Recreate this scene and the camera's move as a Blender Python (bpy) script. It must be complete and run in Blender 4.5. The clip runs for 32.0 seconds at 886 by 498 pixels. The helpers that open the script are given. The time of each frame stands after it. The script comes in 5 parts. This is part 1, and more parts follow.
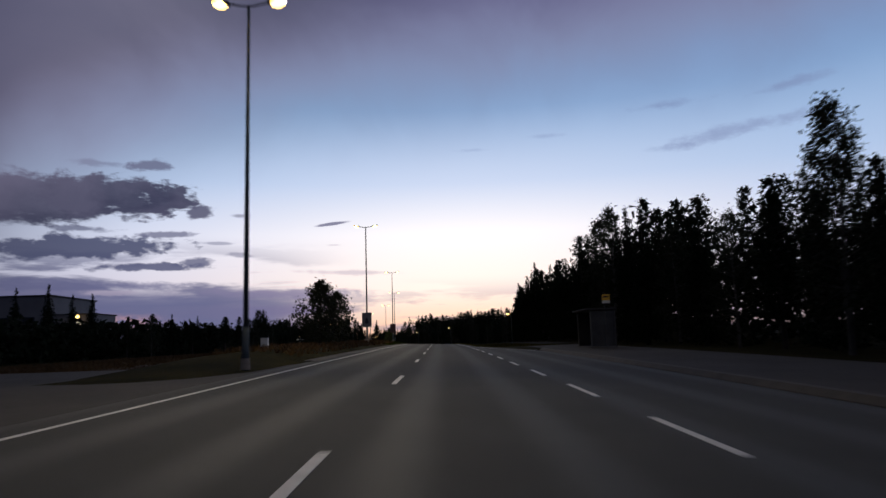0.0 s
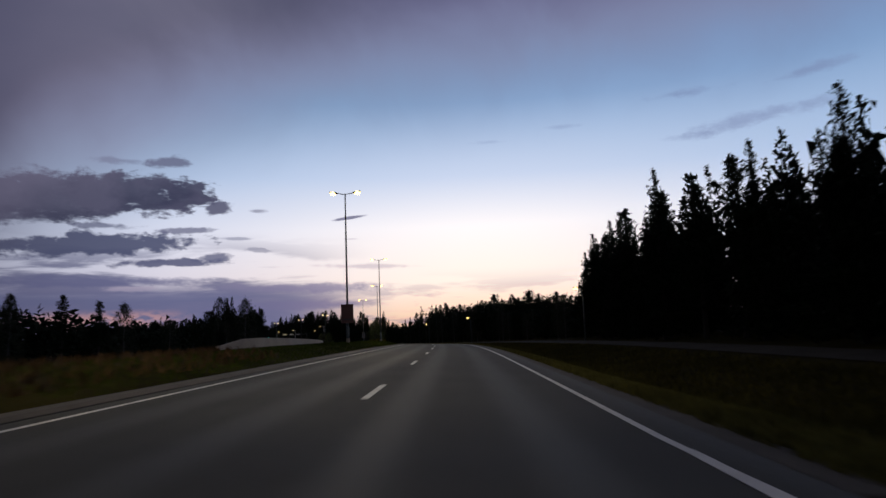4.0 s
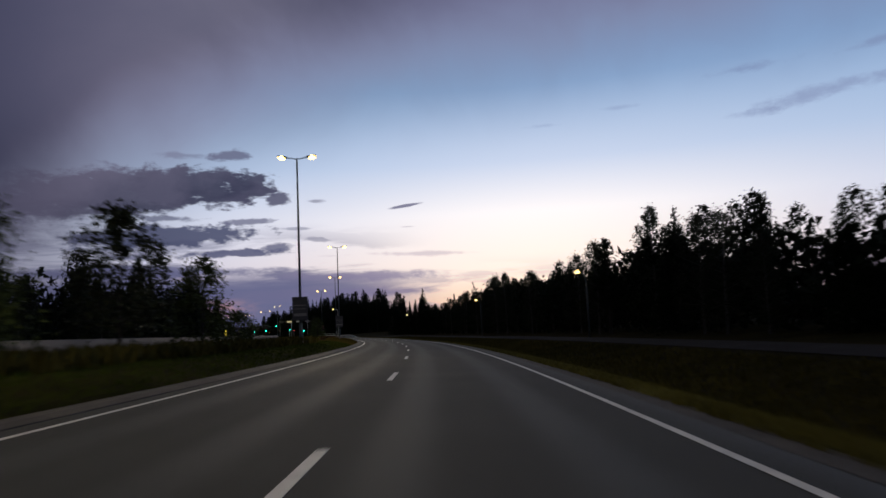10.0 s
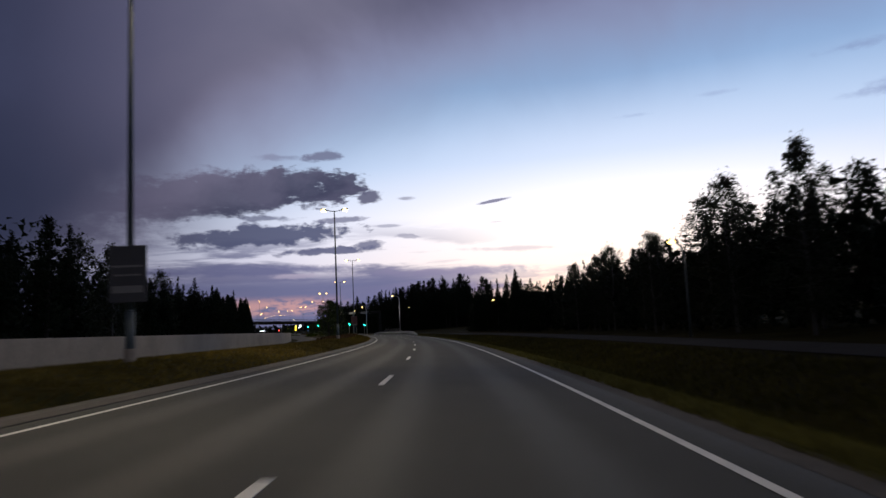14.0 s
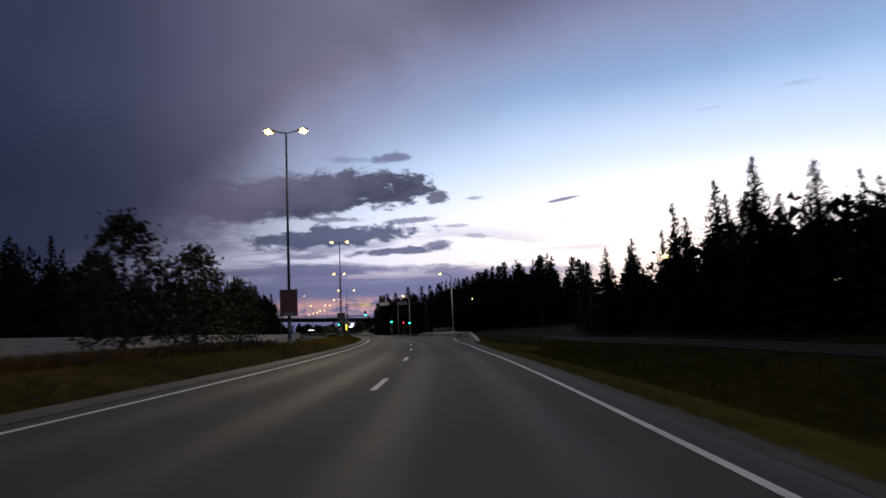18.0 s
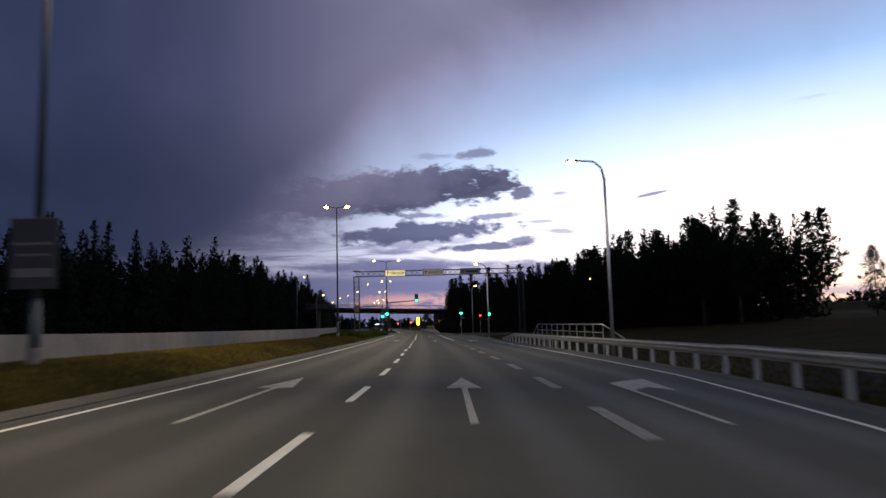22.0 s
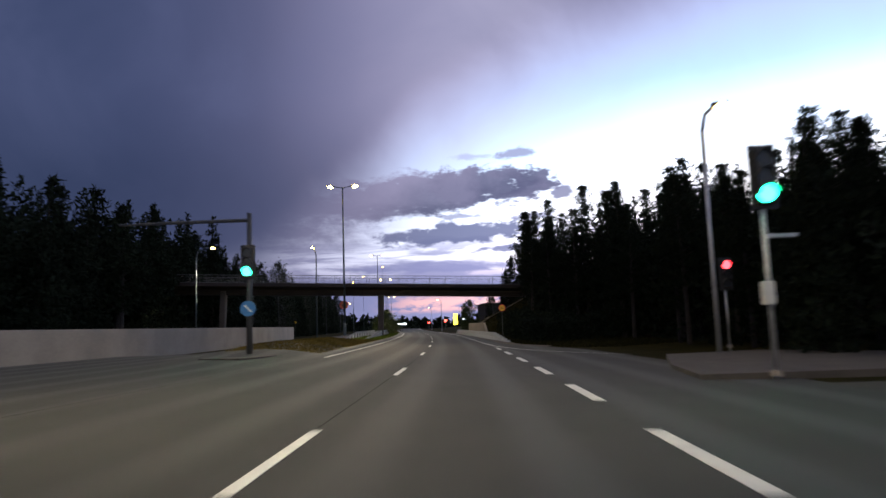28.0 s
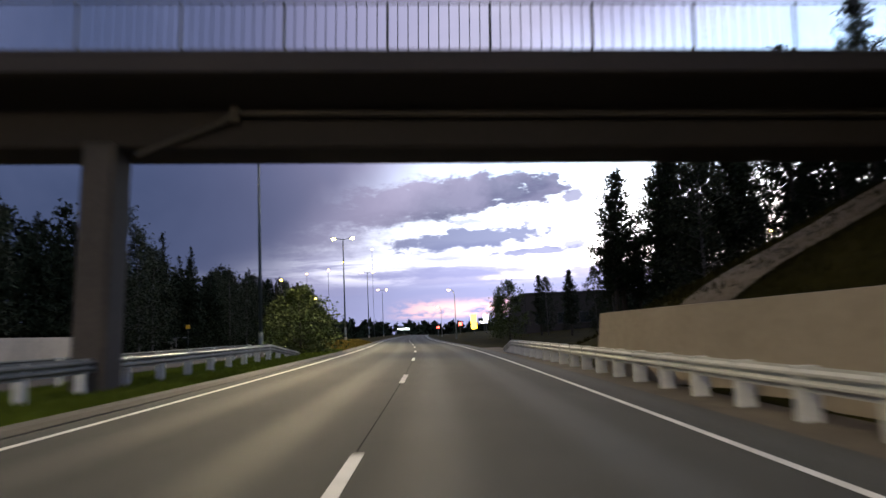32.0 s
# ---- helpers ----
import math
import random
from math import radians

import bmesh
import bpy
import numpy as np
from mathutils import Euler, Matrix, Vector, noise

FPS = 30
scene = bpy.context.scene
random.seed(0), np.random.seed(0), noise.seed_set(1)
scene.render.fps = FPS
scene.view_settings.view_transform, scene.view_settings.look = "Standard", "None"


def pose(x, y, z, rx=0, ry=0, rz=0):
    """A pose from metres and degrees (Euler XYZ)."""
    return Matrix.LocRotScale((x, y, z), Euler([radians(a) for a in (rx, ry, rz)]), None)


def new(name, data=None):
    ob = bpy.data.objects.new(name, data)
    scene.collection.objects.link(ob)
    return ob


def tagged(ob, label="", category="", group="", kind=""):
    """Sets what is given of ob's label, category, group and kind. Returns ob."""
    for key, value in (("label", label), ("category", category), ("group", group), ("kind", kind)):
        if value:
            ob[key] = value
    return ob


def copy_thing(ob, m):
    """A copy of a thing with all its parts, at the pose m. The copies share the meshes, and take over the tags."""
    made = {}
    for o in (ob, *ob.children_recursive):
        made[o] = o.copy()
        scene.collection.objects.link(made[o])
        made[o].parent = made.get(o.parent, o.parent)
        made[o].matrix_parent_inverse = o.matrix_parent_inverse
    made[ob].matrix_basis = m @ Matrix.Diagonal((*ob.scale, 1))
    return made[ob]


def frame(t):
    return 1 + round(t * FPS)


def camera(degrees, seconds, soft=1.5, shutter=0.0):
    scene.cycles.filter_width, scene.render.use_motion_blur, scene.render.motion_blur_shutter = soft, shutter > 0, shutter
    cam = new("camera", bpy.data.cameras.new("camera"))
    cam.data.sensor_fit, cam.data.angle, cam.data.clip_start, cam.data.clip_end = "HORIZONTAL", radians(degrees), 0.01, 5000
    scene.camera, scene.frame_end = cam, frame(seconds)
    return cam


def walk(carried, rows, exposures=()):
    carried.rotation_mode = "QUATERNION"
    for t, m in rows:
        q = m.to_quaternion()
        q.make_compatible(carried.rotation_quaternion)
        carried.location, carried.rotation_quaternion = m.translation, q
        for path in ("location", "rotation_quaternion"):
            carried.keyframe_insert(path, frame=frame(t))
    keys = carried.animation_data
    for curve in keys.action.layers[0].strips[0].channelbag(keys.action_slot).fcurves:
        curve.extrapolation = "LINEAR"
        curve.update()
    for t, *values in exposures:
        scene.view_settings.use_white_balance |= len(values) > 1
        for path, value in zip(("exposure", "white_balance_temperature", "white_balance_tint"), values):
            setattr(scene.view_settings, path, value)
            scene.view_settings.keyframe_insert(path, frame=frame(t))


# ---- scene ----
cam = camera(66.3, 32.0, soft=1.5, shutter=0.5)
# seconds, eye, tilt, lean, turn
PATH = [
    (0, 1.386, -15.158, 0.964, 97.705, 1.686, 0.298),
    (0.5, 1.505, -7.341, 1.055, 97.666, 1.852, 0.571),
    (1, 1.588, 0.542, 1.146, 97.544, 1.991, 0.831),
    (1.5, 1.648, 8.464, 1.222, 97.365, 2.042, 1.090),
    (2, 1.662, 16.427, 1.290, 97.470, 2.060, 1.311),
    (2.5, 1.606, 24.469, 1.343, 97.375, 2.058, 1.433),
    (3, 1.522, 32.628, 1.387, 97.371, 2.050, 1.539),
    (3.5, 1.446, 40.930, 1.442, 97.244, 2.093, 1.653),
    (4, 1.370, 49.313, 1.486, 97.144, 2.158, 1.817),
    (4.5, 1.282, 57.785, 1.522, 97.040, 2.223, 1.976),
    (5, 1.167, 66.388, 1.549, 96.956, 2.287, 2.163),
    (5.5, 1.016, 75.140, 1.565, 96.905, 2.352, 2.507),
    (6, 0.824, 83.990, 1.570, 96.887, 2.404, 2.578),
    (6.5, 0.572, 92.723, 1.560, 96.607, 2.460, 2.831),
    (7, 0.283, 101.394, 1.535, 96.632, 2.535, 3.251),
    (7.5, -0.060, 110.129, 1.500, 96.491, 2.602, 3.789),
    (8, -0.463, 118.712, 1.451, 96.424, 2.669, 4.351),
    (8.5, -0.951, 127.162, 1.390, 96.324, 2.678, 4.832),
    (9, -1.556, 135.809, 1.321, 96.293, 2.686, 5.503),
    (9.5, -2.278, 144.484, 1.237, 96.211, 2.683, 6.093),
    (10, -3.095, 153.201, 1.146, 96.194, 2.676, 6.660),
    (10.5, -3.987, 162.098, 1.050, 96.146, 2.825, 7.412),
    (11, -5.008, 171.032, 0.951, 96.266, 2.964, 8.286),
    (11.5, -6.217, 179.935, 0.836, 96.169, 2.737, 9.274),
    (12, -7.601, 188.967, 0.717, 96.186, 2.518, 10.185),
    (12.5, -9.132, 198.207, 0.607, 96.171, 2.662, 11.336),
    (13, -10.860, 207.594, 0.494, 96.242, 2.803, 12.450),
    (13.5, -12.805, 216.841, 0.389, 96.178, 2.757, 13.396),
    (14, -14.841, 225.706, 0.290, 96.151, 2.693, 14.228),
    (14.5, -16.877, 234.215, 0.187, 96.025, 2.703, 15.043),
    (15, -18.964, 242.685, 0.085, 95.985, 2.686, 15.892),
    (15.5, -21.158, 251.343, -0.016, 96.001, 2.670, 16.652),
    (16, -23.539, 260.327, -0.115, 96.086, 2.653, 17.369),
    (16.5, -26.156, 269.609, -0.213, 96.216, 2.637, 18.069),
    (17, -28.988, 278.960, -0.304, 96.368, 2.625, 18.765),
    (17.5, -31.900, 287.877, -0.373, 96.428, 2.569, 19.368),
    (18, -34.860, 296.495, -0.434, 96.378, 2.537, 20.040),
    (18.5, -37.944, 305.208, -0.506, 96.497, 2.552, 20.760),
    (19, -41.141, 314.017, -0.575, 96.358, 2.582, 21.499),
    (19.5, -44.420, 322.824, -0.592, 96.513, 2.396, 22.403),
    (20, -47.849, 331.496, -0.602, 96.560, 2.182, 23.444),
    (20.5, -51.537, 340.036, -0.638, 96.522, 1.981, 24.399),
    (21, -55.339, 348.461, -0.670, 96.639, 1.800, 25.231),
    (21.5, -59.067, 356.760, -0.701, 96.352, 1.690, 26.181),
    (22, -62.878, 365.002, -0.737, 96.269, 1.560, 27.084),
    (22.5, -66.934, 373.215, -0.827, 96.562, 1.578, 27.961),
    (23, -71.167, 381.414, -0.922, 96.531, 1.662, 28.833),
    (23.5, -75.568, 389.640, -0.967, 96.425, 1.735, 29.443),
    (24, -80.028, 397.882, -1.012, 96.311, 1.787, 29.732),
    (24.5, -84.439, 406.198, -1.081, 96.578, 1.696, 29.911),
    (25, -88.884, 414.527, -1.148, 96.406, 1.622, 30.038),
    (25.5, -93.433, 422.809, -1.203, 96.470, 1.661, 30.094),
    (26, -98.041, 431.063, -1.257, 96.502, 1.692, 30.247),
    (26.5, -102.670, 439.302, -1.306, 96.465, 1.723, 30.278),
    (27, -107.296, 447.512, -1.350, 96.419, 1.753, 30.324),
    (27.5, -111.894, 455.677, -1.391, 96.436, 1.784, 30.459),
    (28, -116.456, 463.772, -1.475, 96.430, 1.927, 30.515),
    (28.5, -120.997, 471.841, -1.502, 96.526, 2.229, 30.700),
    (29, -125.496, 479.741, -1.523, 96.461, 2.512, 31.092),
    (29.5, -130.059, 487.443, -1.597, 96.625, 2.557, 31.314),
    (30, -134.722, 495.224, -1.667, 97.024, 2.581, 31.661),
    (30.5, -139.383, 503.148, -1.668, 96.908, 2.617, 32.068),
    (31, -144.138, 511.082, -1.662, 96.821, 2.661, 32.454),
    (31.5, -149.090, 518.960, -1.646, 96.877, 2.607, 32.059),
    (32, -154.059, 526.699, -1.629, 96.934, 2.560, 31.560),
]
EXPOSURES = [(0, -0.2, 6500, 10), (8, -0.33, 6550, 9), (14, 0.0, 6600, 9), (18, 0.12, 6500, 10), (22, 0.45, 6500, 10), (25, 0.75, 6550, 9), (28, 1.22, 6600, 8), (30, 1.6, 6800, 6), (32, 1.85, 7000, 4)]
walk(cam, [(t, pose(x, y, z, rx, ry, rz)) for t, x, y, z, rx, ry, rz in PATH], EXPOSURES)

# ---- the line of the road: chainage, heading in degrees, slope in per cent ----
ROAD_KNOTS = [
    (-60, -0.06, 1.30), (0, 0.00, 1.17), (40, 0.66, 0.64), (80, 0.76, 0.05), (120, 2.71, -0.74), (160, 6.72, -1.09), (200, 10.29, -1.23), (240, 14.18, -1.12), (280, 16.92, -0.88), (320, 20.57, -0.60), (360, 24.47, -0.41), (400, 28.57, -0.66), (440, 29.21, -0.66), (500, 28.81, -0.40), (540, 31.11, -0.07), (580, 32.81, 0.02), (630, 35.28, -0.00), (690, 33.74, 0.00), (900, 32.00, 0.00),
]
STEP = 0.5
CHAIN = np.arange(-60, 900.01, STEP)
HEAD = np.radians(np.interp(CHAIN, [k[0] for k in ROAD_KNOTS], [k[1] for k in ROAD_KNOTS]))
RISE = np.interp(CHAIN, [k[0] for k in ROAD_KNOTS], [k[2] for k in ROAD_KNOTS]) / 100
MID_H, MID_R = (HEAD[1:] + HEAD[:-1]) / 2, (RISE[1:] + RISE[:-1]) / 2
LINE_X = np.concatenate([[0], np.cumsum(-np.sin(MID_H) * STEP)])
LINE_Y = np.concatenate([[0], np.cumsum(np.cos(MID_H) * STEP)])
LINE_Z = np.concatenate([[0], np.cumsum(MID_R * STEP)])
ZERO = int(np.argmin(abs(CHAIN)))
LINE_X, LINE_Y, LINE_Z = LINE_X - LINE_X[ZERO], LINE_Y - LINE_Y[ZERO], LINE_Z - LINE_Z[ZERO]
CROSSFALL = 0.028


def at_road(s, d, z=0.0):
    """The place at chainage s, d metres to the right of the lane line, z over the line's level. Takes arrays too."""
    h = np.interp(s, CHAIN, HEAD)
    return (np.interp(s, CHAIN, LINE_X) + d * np.cos(h), np.interp(s, CHAIN, LINE_Y) + d * np.sin(h), np.interp(s, CHAIN, LINE_Z) + z)


def heading(s):
    return float(np.degrees(np.interp(s, CHAIN, HEAD)))


def set_at(s, d, z=0.0, turn=0.0, size=1.0):
    """A pose on the road's line; the thing's x runs to the right of the way, its y ahead."""
    x, y, zz = at_road(s, d, z)
    return pose(float(x), float(y), float(zz), 0, 0, heading(s) + turn) @ Matrix.Scale(size, 4)


# ---- sky after sunset ----
world = bpy.data.worlds.new("dusk_sky")
scene.world = world
world.use_nodes = True
wn, wl = world.node_tree.nodes, world.node_tree.links
wn.clear()


class Tree:
    """Short forms for a node tree's arithmetic."""

    def __init__(self, nodes, links):
        self.nodes, self.links = nodes, links

    def put(self, socket, value):
        if isinstance(value, bpy.types.NodeSocket):
            self.links.new(value, socket)
        else:
            socket.default_value = value

    def math(self, op, a, b=0.0, c=0.0, clamp=False):
        n = self.nodes.new("ShaderNodeMath")
        n.operation, n.use_clamp = op, clamp
        for k, v in enumerate((a, b, c)):
            self.put(n.inputs[k], v)
        return n.outputs[0]

    def ramp(self, fac, stops, mode="LINEAR"):
        n = self.nodes.new("ShaderNodeValToRGB")
        n.color_ramp.interpolation = mode
        e = n.color_ramp.elements
        while len(e) < len(stops):
            e.new(0.5)
        for k, (p, col) in enumerate(stops):
            e[k].position = p
            e[k].color = (*col, 1) if isinstance(col, tuple) else (col, col, col, 1)
        self.put(n.inputs[0], fac)
        return n.outputs[0]

    def mix(self, fac, a, b, mode="MIX"):
        n = self.nodes.new("ShaderNodeMix")
        n.data_type, n.blend_type = "RGBA", mode
        self.put(n.inputs[0], fac)
        self.put(n.inputs[6], a if isinstance(a, bpy.types.NodeSocket) else (*a, 1))
        self.put(n.inputs[7], b if isinstance(b, bpy.types.NodeSocket) else (*b, 1))
        return n.outputs[2]

    def noise(self, vec, scale, detail=4.0, rough=0.55, warp=0.0):
        n = self.nodes.new("ShaderNodeTexNoise")
        n.inputs["Scale"].default_value, n.inputs["Detail"].default_value = scale, detail
        n.inputs["Roughness"].default_value, n.inputs["Distortion"].default_value = rough, warp
        if vec is not None:
            self.links.new(vec, n.inputs["Vector"])
        return n.outputs["Fac"]

    def smooth(self, v, lo, hi):
        n = self.nodes.new("ShaderNodeMapRange")
        n.interpolation_type = "SMOOTHSTEP"
        for k, x in enumerate((v, lo, hi, 0.0, 1.0)):
            self.put(n.inputs[k], x)
        return n.outputs[0]

    def combine(self, x, y, z):
        n = self.nodes.new("ShaderNodeCombineXYZ")
        for k, v in enumerate((x, y, z)):
            self.put(n.inputs[k], v)
        return n.outputs[0]


W = Tree(wn, wl)
sep = wn.new("ShaderNodeSeparateXYZ")
wl.new(wn.new("ShaderNodeTexCoord").outputs["Generated"], sep.inputs[0])
AZ = W.math("MULTIPLY", W.math("ARCTAN2", W.math("MULTIPLY", sep.outputs[0], -1.0), sep.outputs[1]), 57.2958)
EL = W.math("MULTIPLY", W.math("ARCSINE", sep.outputs[2]), 57.2958)
EL01 = W.math("DIVIDE", EL, 60.0, clamp=True)
AZ01 = W.math("DIVIDE", W.math("ADD", AZ, 60.0), 120.0, clamp=True)

# clear sky: cool away from the sunset, pale and warm over it
cool = W.ramp(EL01, [(0.0, (0.50, 0.42, 0.52)), (0.05, (0.62, 0.60, 0.80)), (0.12, (0.66, 0.72, 0.95)), (0.22, (0.46, 0.62, 0.90)), (0.33, (0.28, 0.46, 0.76)), (0.5, (0.18, 0.32, 0.60)), (1.0, (0.07, 0.12, 0.26))])
warm = W.ramp(EL01, [(0.0, (0.95, 0.52, 0.30)), (0.03, (1.25, 0.86, 0.62)), (0.07, (1.35, 1.12, 0.98)), (0.15, (1.25, 1.18, 1.20)), (0.22, (0.72, 0.82, 1.05)), (0.32, (0.34, 0.52, 0.82)), (0.5, (0.18, 0.32, 0.60)), (1.0, (0.07, 0.12, 0.26))])
off = W.math("DIVIDE", W.math("SUBTRACT", AZ, -2.0), 24.0)
glow = W.math("EXPONENT", W.math("MULTIPLY", W.math("MULTIPLY", off, off), -1.0))
sky = W.mix(glow, cool, warm)
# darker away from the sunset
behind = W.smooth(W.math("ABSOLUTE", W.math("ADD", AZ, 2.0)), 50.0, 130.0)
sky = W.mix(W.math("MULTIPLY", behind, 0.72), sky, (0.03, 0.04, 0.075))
flat = W.combine(W.math("MULTIPLY", AZ, 0.1), W.math("MULTIPLY", EL, 0.1), 0.0)
streak = W.combine(W.math("MULTIPLY", AZ, 0.05), W.math("MULTIPLY", EL, 0.38), 3.7)
puff = W.noise(flat, 2.9, 8, 0.6, 0.15)
soft = W.noise(flat, 0.9, 4, 0.55, 0.4)
band = W.noise(streak, 1.6, 6, 0.58, 0.3)
crumble = W.noise(W.combine(W.math("MULTIPLY", AZ, 0.16), W.math("MULTIPLY", EL, 0.42), 1.3), 4.2, 7, 0.62, 0.25)


def cloud(az, el, wide, high, tilt=0.0, rag=0.9, edge=0.35):
    """The cover of a cloud round a direction, with a ragged edge."""
    u = W.math("DIVIDE", W.math("SUBTRACT", AZ, az), wide)
    v = W.math("DIVIDE", W.math("SUBTRACT", W.math("SUBTRACT", EL, el), W.math("MULTIPLY", W.math("SUBTRACT", AZ, az), tilt)), high)
    r = W.math("SQRT", W.math("ADD", W.math("MULTIPLY", u, u), W.math("MULTIPLY", v, v)))
    ragged = W.math("ADD", W.math("SUBTRACT", 1.0, r), W.math("ADD", W.math("MULTIPLY", W.math("SUBTRACT", puff, 0.5), rag * 1.7), W.math("MULTIPLY", W.math("SUBTRACT", crumble, 0.5), 0.55 + rag * 0.9)))
    return W.smooth(ragged, 0.0, edge)


def lay(over, cover, colour, most=1.0):
    return W.mix(W.math("MULTIPLY", cover, most), over, colour)


# thin grey-violet layers near the horizon
window = W.math("MULTIPLY", W.smooth(EL, 9.0, 5.5), W.smooth(AZ, 6.0, 20.0))
sky = lay(sky, W.math("MULTIPLY", W.smooth(band, 0.44, 0.57), window), (0.135, 0.145, 0.28), 0.85)
sky = lay(sky, W.math("MULTIPLY", W.smooth(band, 0.46, 0.58), W.smooth(EL, 5.6, 2.0)), (0.30, 0.25, 0.40), 0.7)
veil = W.math("MULTIPLY", W.smooth(EL, 5.0, 3.2), W.math("MULTIPLY", W.smooth(AZ, 5.0, 16.0), W.smooth(band, 0.68, 0.48)))
sky = lay(sky, veil, (0.17, 0.175, 0.33), 0.92)
sky = lay(sky, cloud(13.5, 4.2, 9.0, 0.55, 0.02, 0.9, 0.7), (0.30, 0.26, 0.42), 0.75)
sky = lay(sky, cloud(15.0, 2.8, 10.0, 0.6, 0, 0.7, 0.7), (0.26, 0.22, 0.38), 0.7)
sky = lay(sky, cloud(8.0, 5.9, 6.0, 0.28, 0.03, 0.8, 0.8), (0.55, 0.46, 0.58), 0.5)
sky = lay(sky, cloud(26.2, 4.35, 2.6, 0.32, 0, 0.8, 0.5), (0.60, 0.52, 0.66), 0.85)
haze = W.math("MULTIPLY", W.smooth(EL, 5.2, 3.4), W.smooth(AZ, 9.0, 21.0))
sky = lay(sky, haze, (0.155, 0.165, 0.31), 0.8)
strip_low = W.math("MULTIPLY", W.math("MULTIPLY", W.smooth(EL, 2.9, 2.0), W.smooth(EL, 0.9, 1.5)), W.math("MULTIPLY", W.smooth(AZ, 21.0, 26.0), W.smooth(AZ, 37.0, 32.0)))
sky = lay(sky, W.math("MULTIPLY", strip_low, W.smooth(crumble, 0.36, 0.55)), (0.75, 0.40, 0.37), 0.7)
# three long banks under the heap
sky = lay(sky, cloud(30.0, 4.9, 12.0, 0.55, 0, 0.55, 0.6), (0.155, 0.16, 0.31), 0.8)
sky = lay(sky, cloud(23.6, 6.35, 4.6, 0.42, -0.02, 0.9, 0.4), (0.105, 0.115, 0.225), 0.92)
sky = lay(sky, cloud(20.6, 6.7, 1.7, 0.42, -0.08, 0.9, 0.5), (0.12, 0.13, 0.245), 0.85)
sky = lay(sky, cloud(29.2, 7.75, 7.6, 1.05, -0.035, 1.1, 0.4), (0.080, 0.092, 0.185), 0.94)
sky = lay(sky, cloud(22.5, 8.9, 2.2, 0.30, -0.05, 1.1, 0.5), (0.15, 0.155, 0.27), 0.8)
sky = lay(sky, cloud(28.5, 9.1, 3.2, 0.35, 0.02, 1.2, 0.6), (0.11, 0.12, 0.22), 0.75)
sky = lay(sky, cloud(16.8, 7.35, 1.4, 0.28, 0.1, 1.3, 0.5), (0.26, 0.26, 0.38), 0.6)
sky = lay(sky, cloud(18.5, 8.3, 1.5, 0.16, 0, 0.8, 0.6), (0.24, 0.25, 0.38), 0.6)
# the dark heap cloud, its flat foot, its shoulders and its crumbs
heap_colour = W.mix(W.smooth(puff, 0.32, 0.68), (0.050, 0.054, 0.105), (0.105, 0.104, 0.175))
sky = lay(sky, cloud(40.5, 10.0, 9.0, 2.3, -0.03, 0.55, 0.8), (0.058, 0.064, 0.125), 0.95)
sky = lay(sky, cloud(42.0, 8.0, 9.0, 2.0, -0.03, 0.6, 0.9), (0.062, 0.070, 0.132), 0.9)
sky = lay(sky, cloud(32.5, 11.0, 9.5, 2.1, -0.05, 0.75, 0.4), heap_colour, 0.97)
sky = lay(sky, cloud(26.2, 11.6, 5.6, 1.75, -0.03, 0.85, 0.32), heap_colour, 0.98)
sky = lay(sky, cloud(22.6, 11.8, 2.9, 1.35, -0.1, 0.95, 0.32), heap_colour, 0.97)
sky = lay(sky, cloud(19.9, 10.7, 1.5, 0.62, -0.1, 1.3, 0.45), (0.105, 0.105, 0.185), 0.92)
sky = lay(sky, cloud(35.0, 9.6, 7.0, 0.9, -0.04, 0.8, 0.6), (0.050, 0.055, 0.105), 0.9)
sky = lay(sky, cloud(23.7, 14.15, 2.0, 0.55, -0.06, 1.0, 0.5), (0.125, 0.13, 0.235), 0.8)
sky = lay(sky, cloud(27.3, 14.1, 2.6, 0.30, 0, 1.1, 0.8), (0.16, 0.17, 0.30), 0.5)
sky = lay(sky, cloud(17.0, 10.55, 1.0, 0.22, 0, 0.9, 0.6), (0.25, 0.25, 0.36), 0.7)
sky = lay(sky, cloud(9.5, 9.95, 1.75, 0.17, -0.15, 0.42, 0.5), (0.20, 0.195, 0.32), 0.9)
sky = lay(sky, cloud(9.3, 8.2, 0.9, 0.10, 0, 0.5, 0.8), (0.55, 0.5, 0.6), 0.5)
# faint shreds in the blue
sky = lay(sky, cloud(-24.6, 15.6, 6.5, 0.75, -0.10, 0.9, 1.0), (0.24, 0.29, 0.51), 0.55)
sky = lay(sky, cloud(-19.2, 14.8, 2.6, 0.45, 0.0, 0.9, 1.0), (0.26, 0.32, 0.54), 0.45)
sky = lay(sky, cloud(-19.0, 18.2, 3.8, 0.5, -0.03, 0.9, 1.0), (0.23, 0.30, 0.53), 0.55)
sky = lay(sky, cloud(-28.3, 18.3, 4.0, 0.55, -0.1, 0.9, 1.0), (0.23, 0.29, 0.51), 0.5)
sky = lay(sky, cloud(-9.0, 16.7, 2.0, 0.25, 0, 0.7, 1.0), (0.30, 0.38, 0.62), 0.4)
sky = lay(sky, cloud(-2.8, 15.9, 2.0, 0.28, 0, 0.7, 1.0), (0.30, 0.38, 0.62), 0.45)
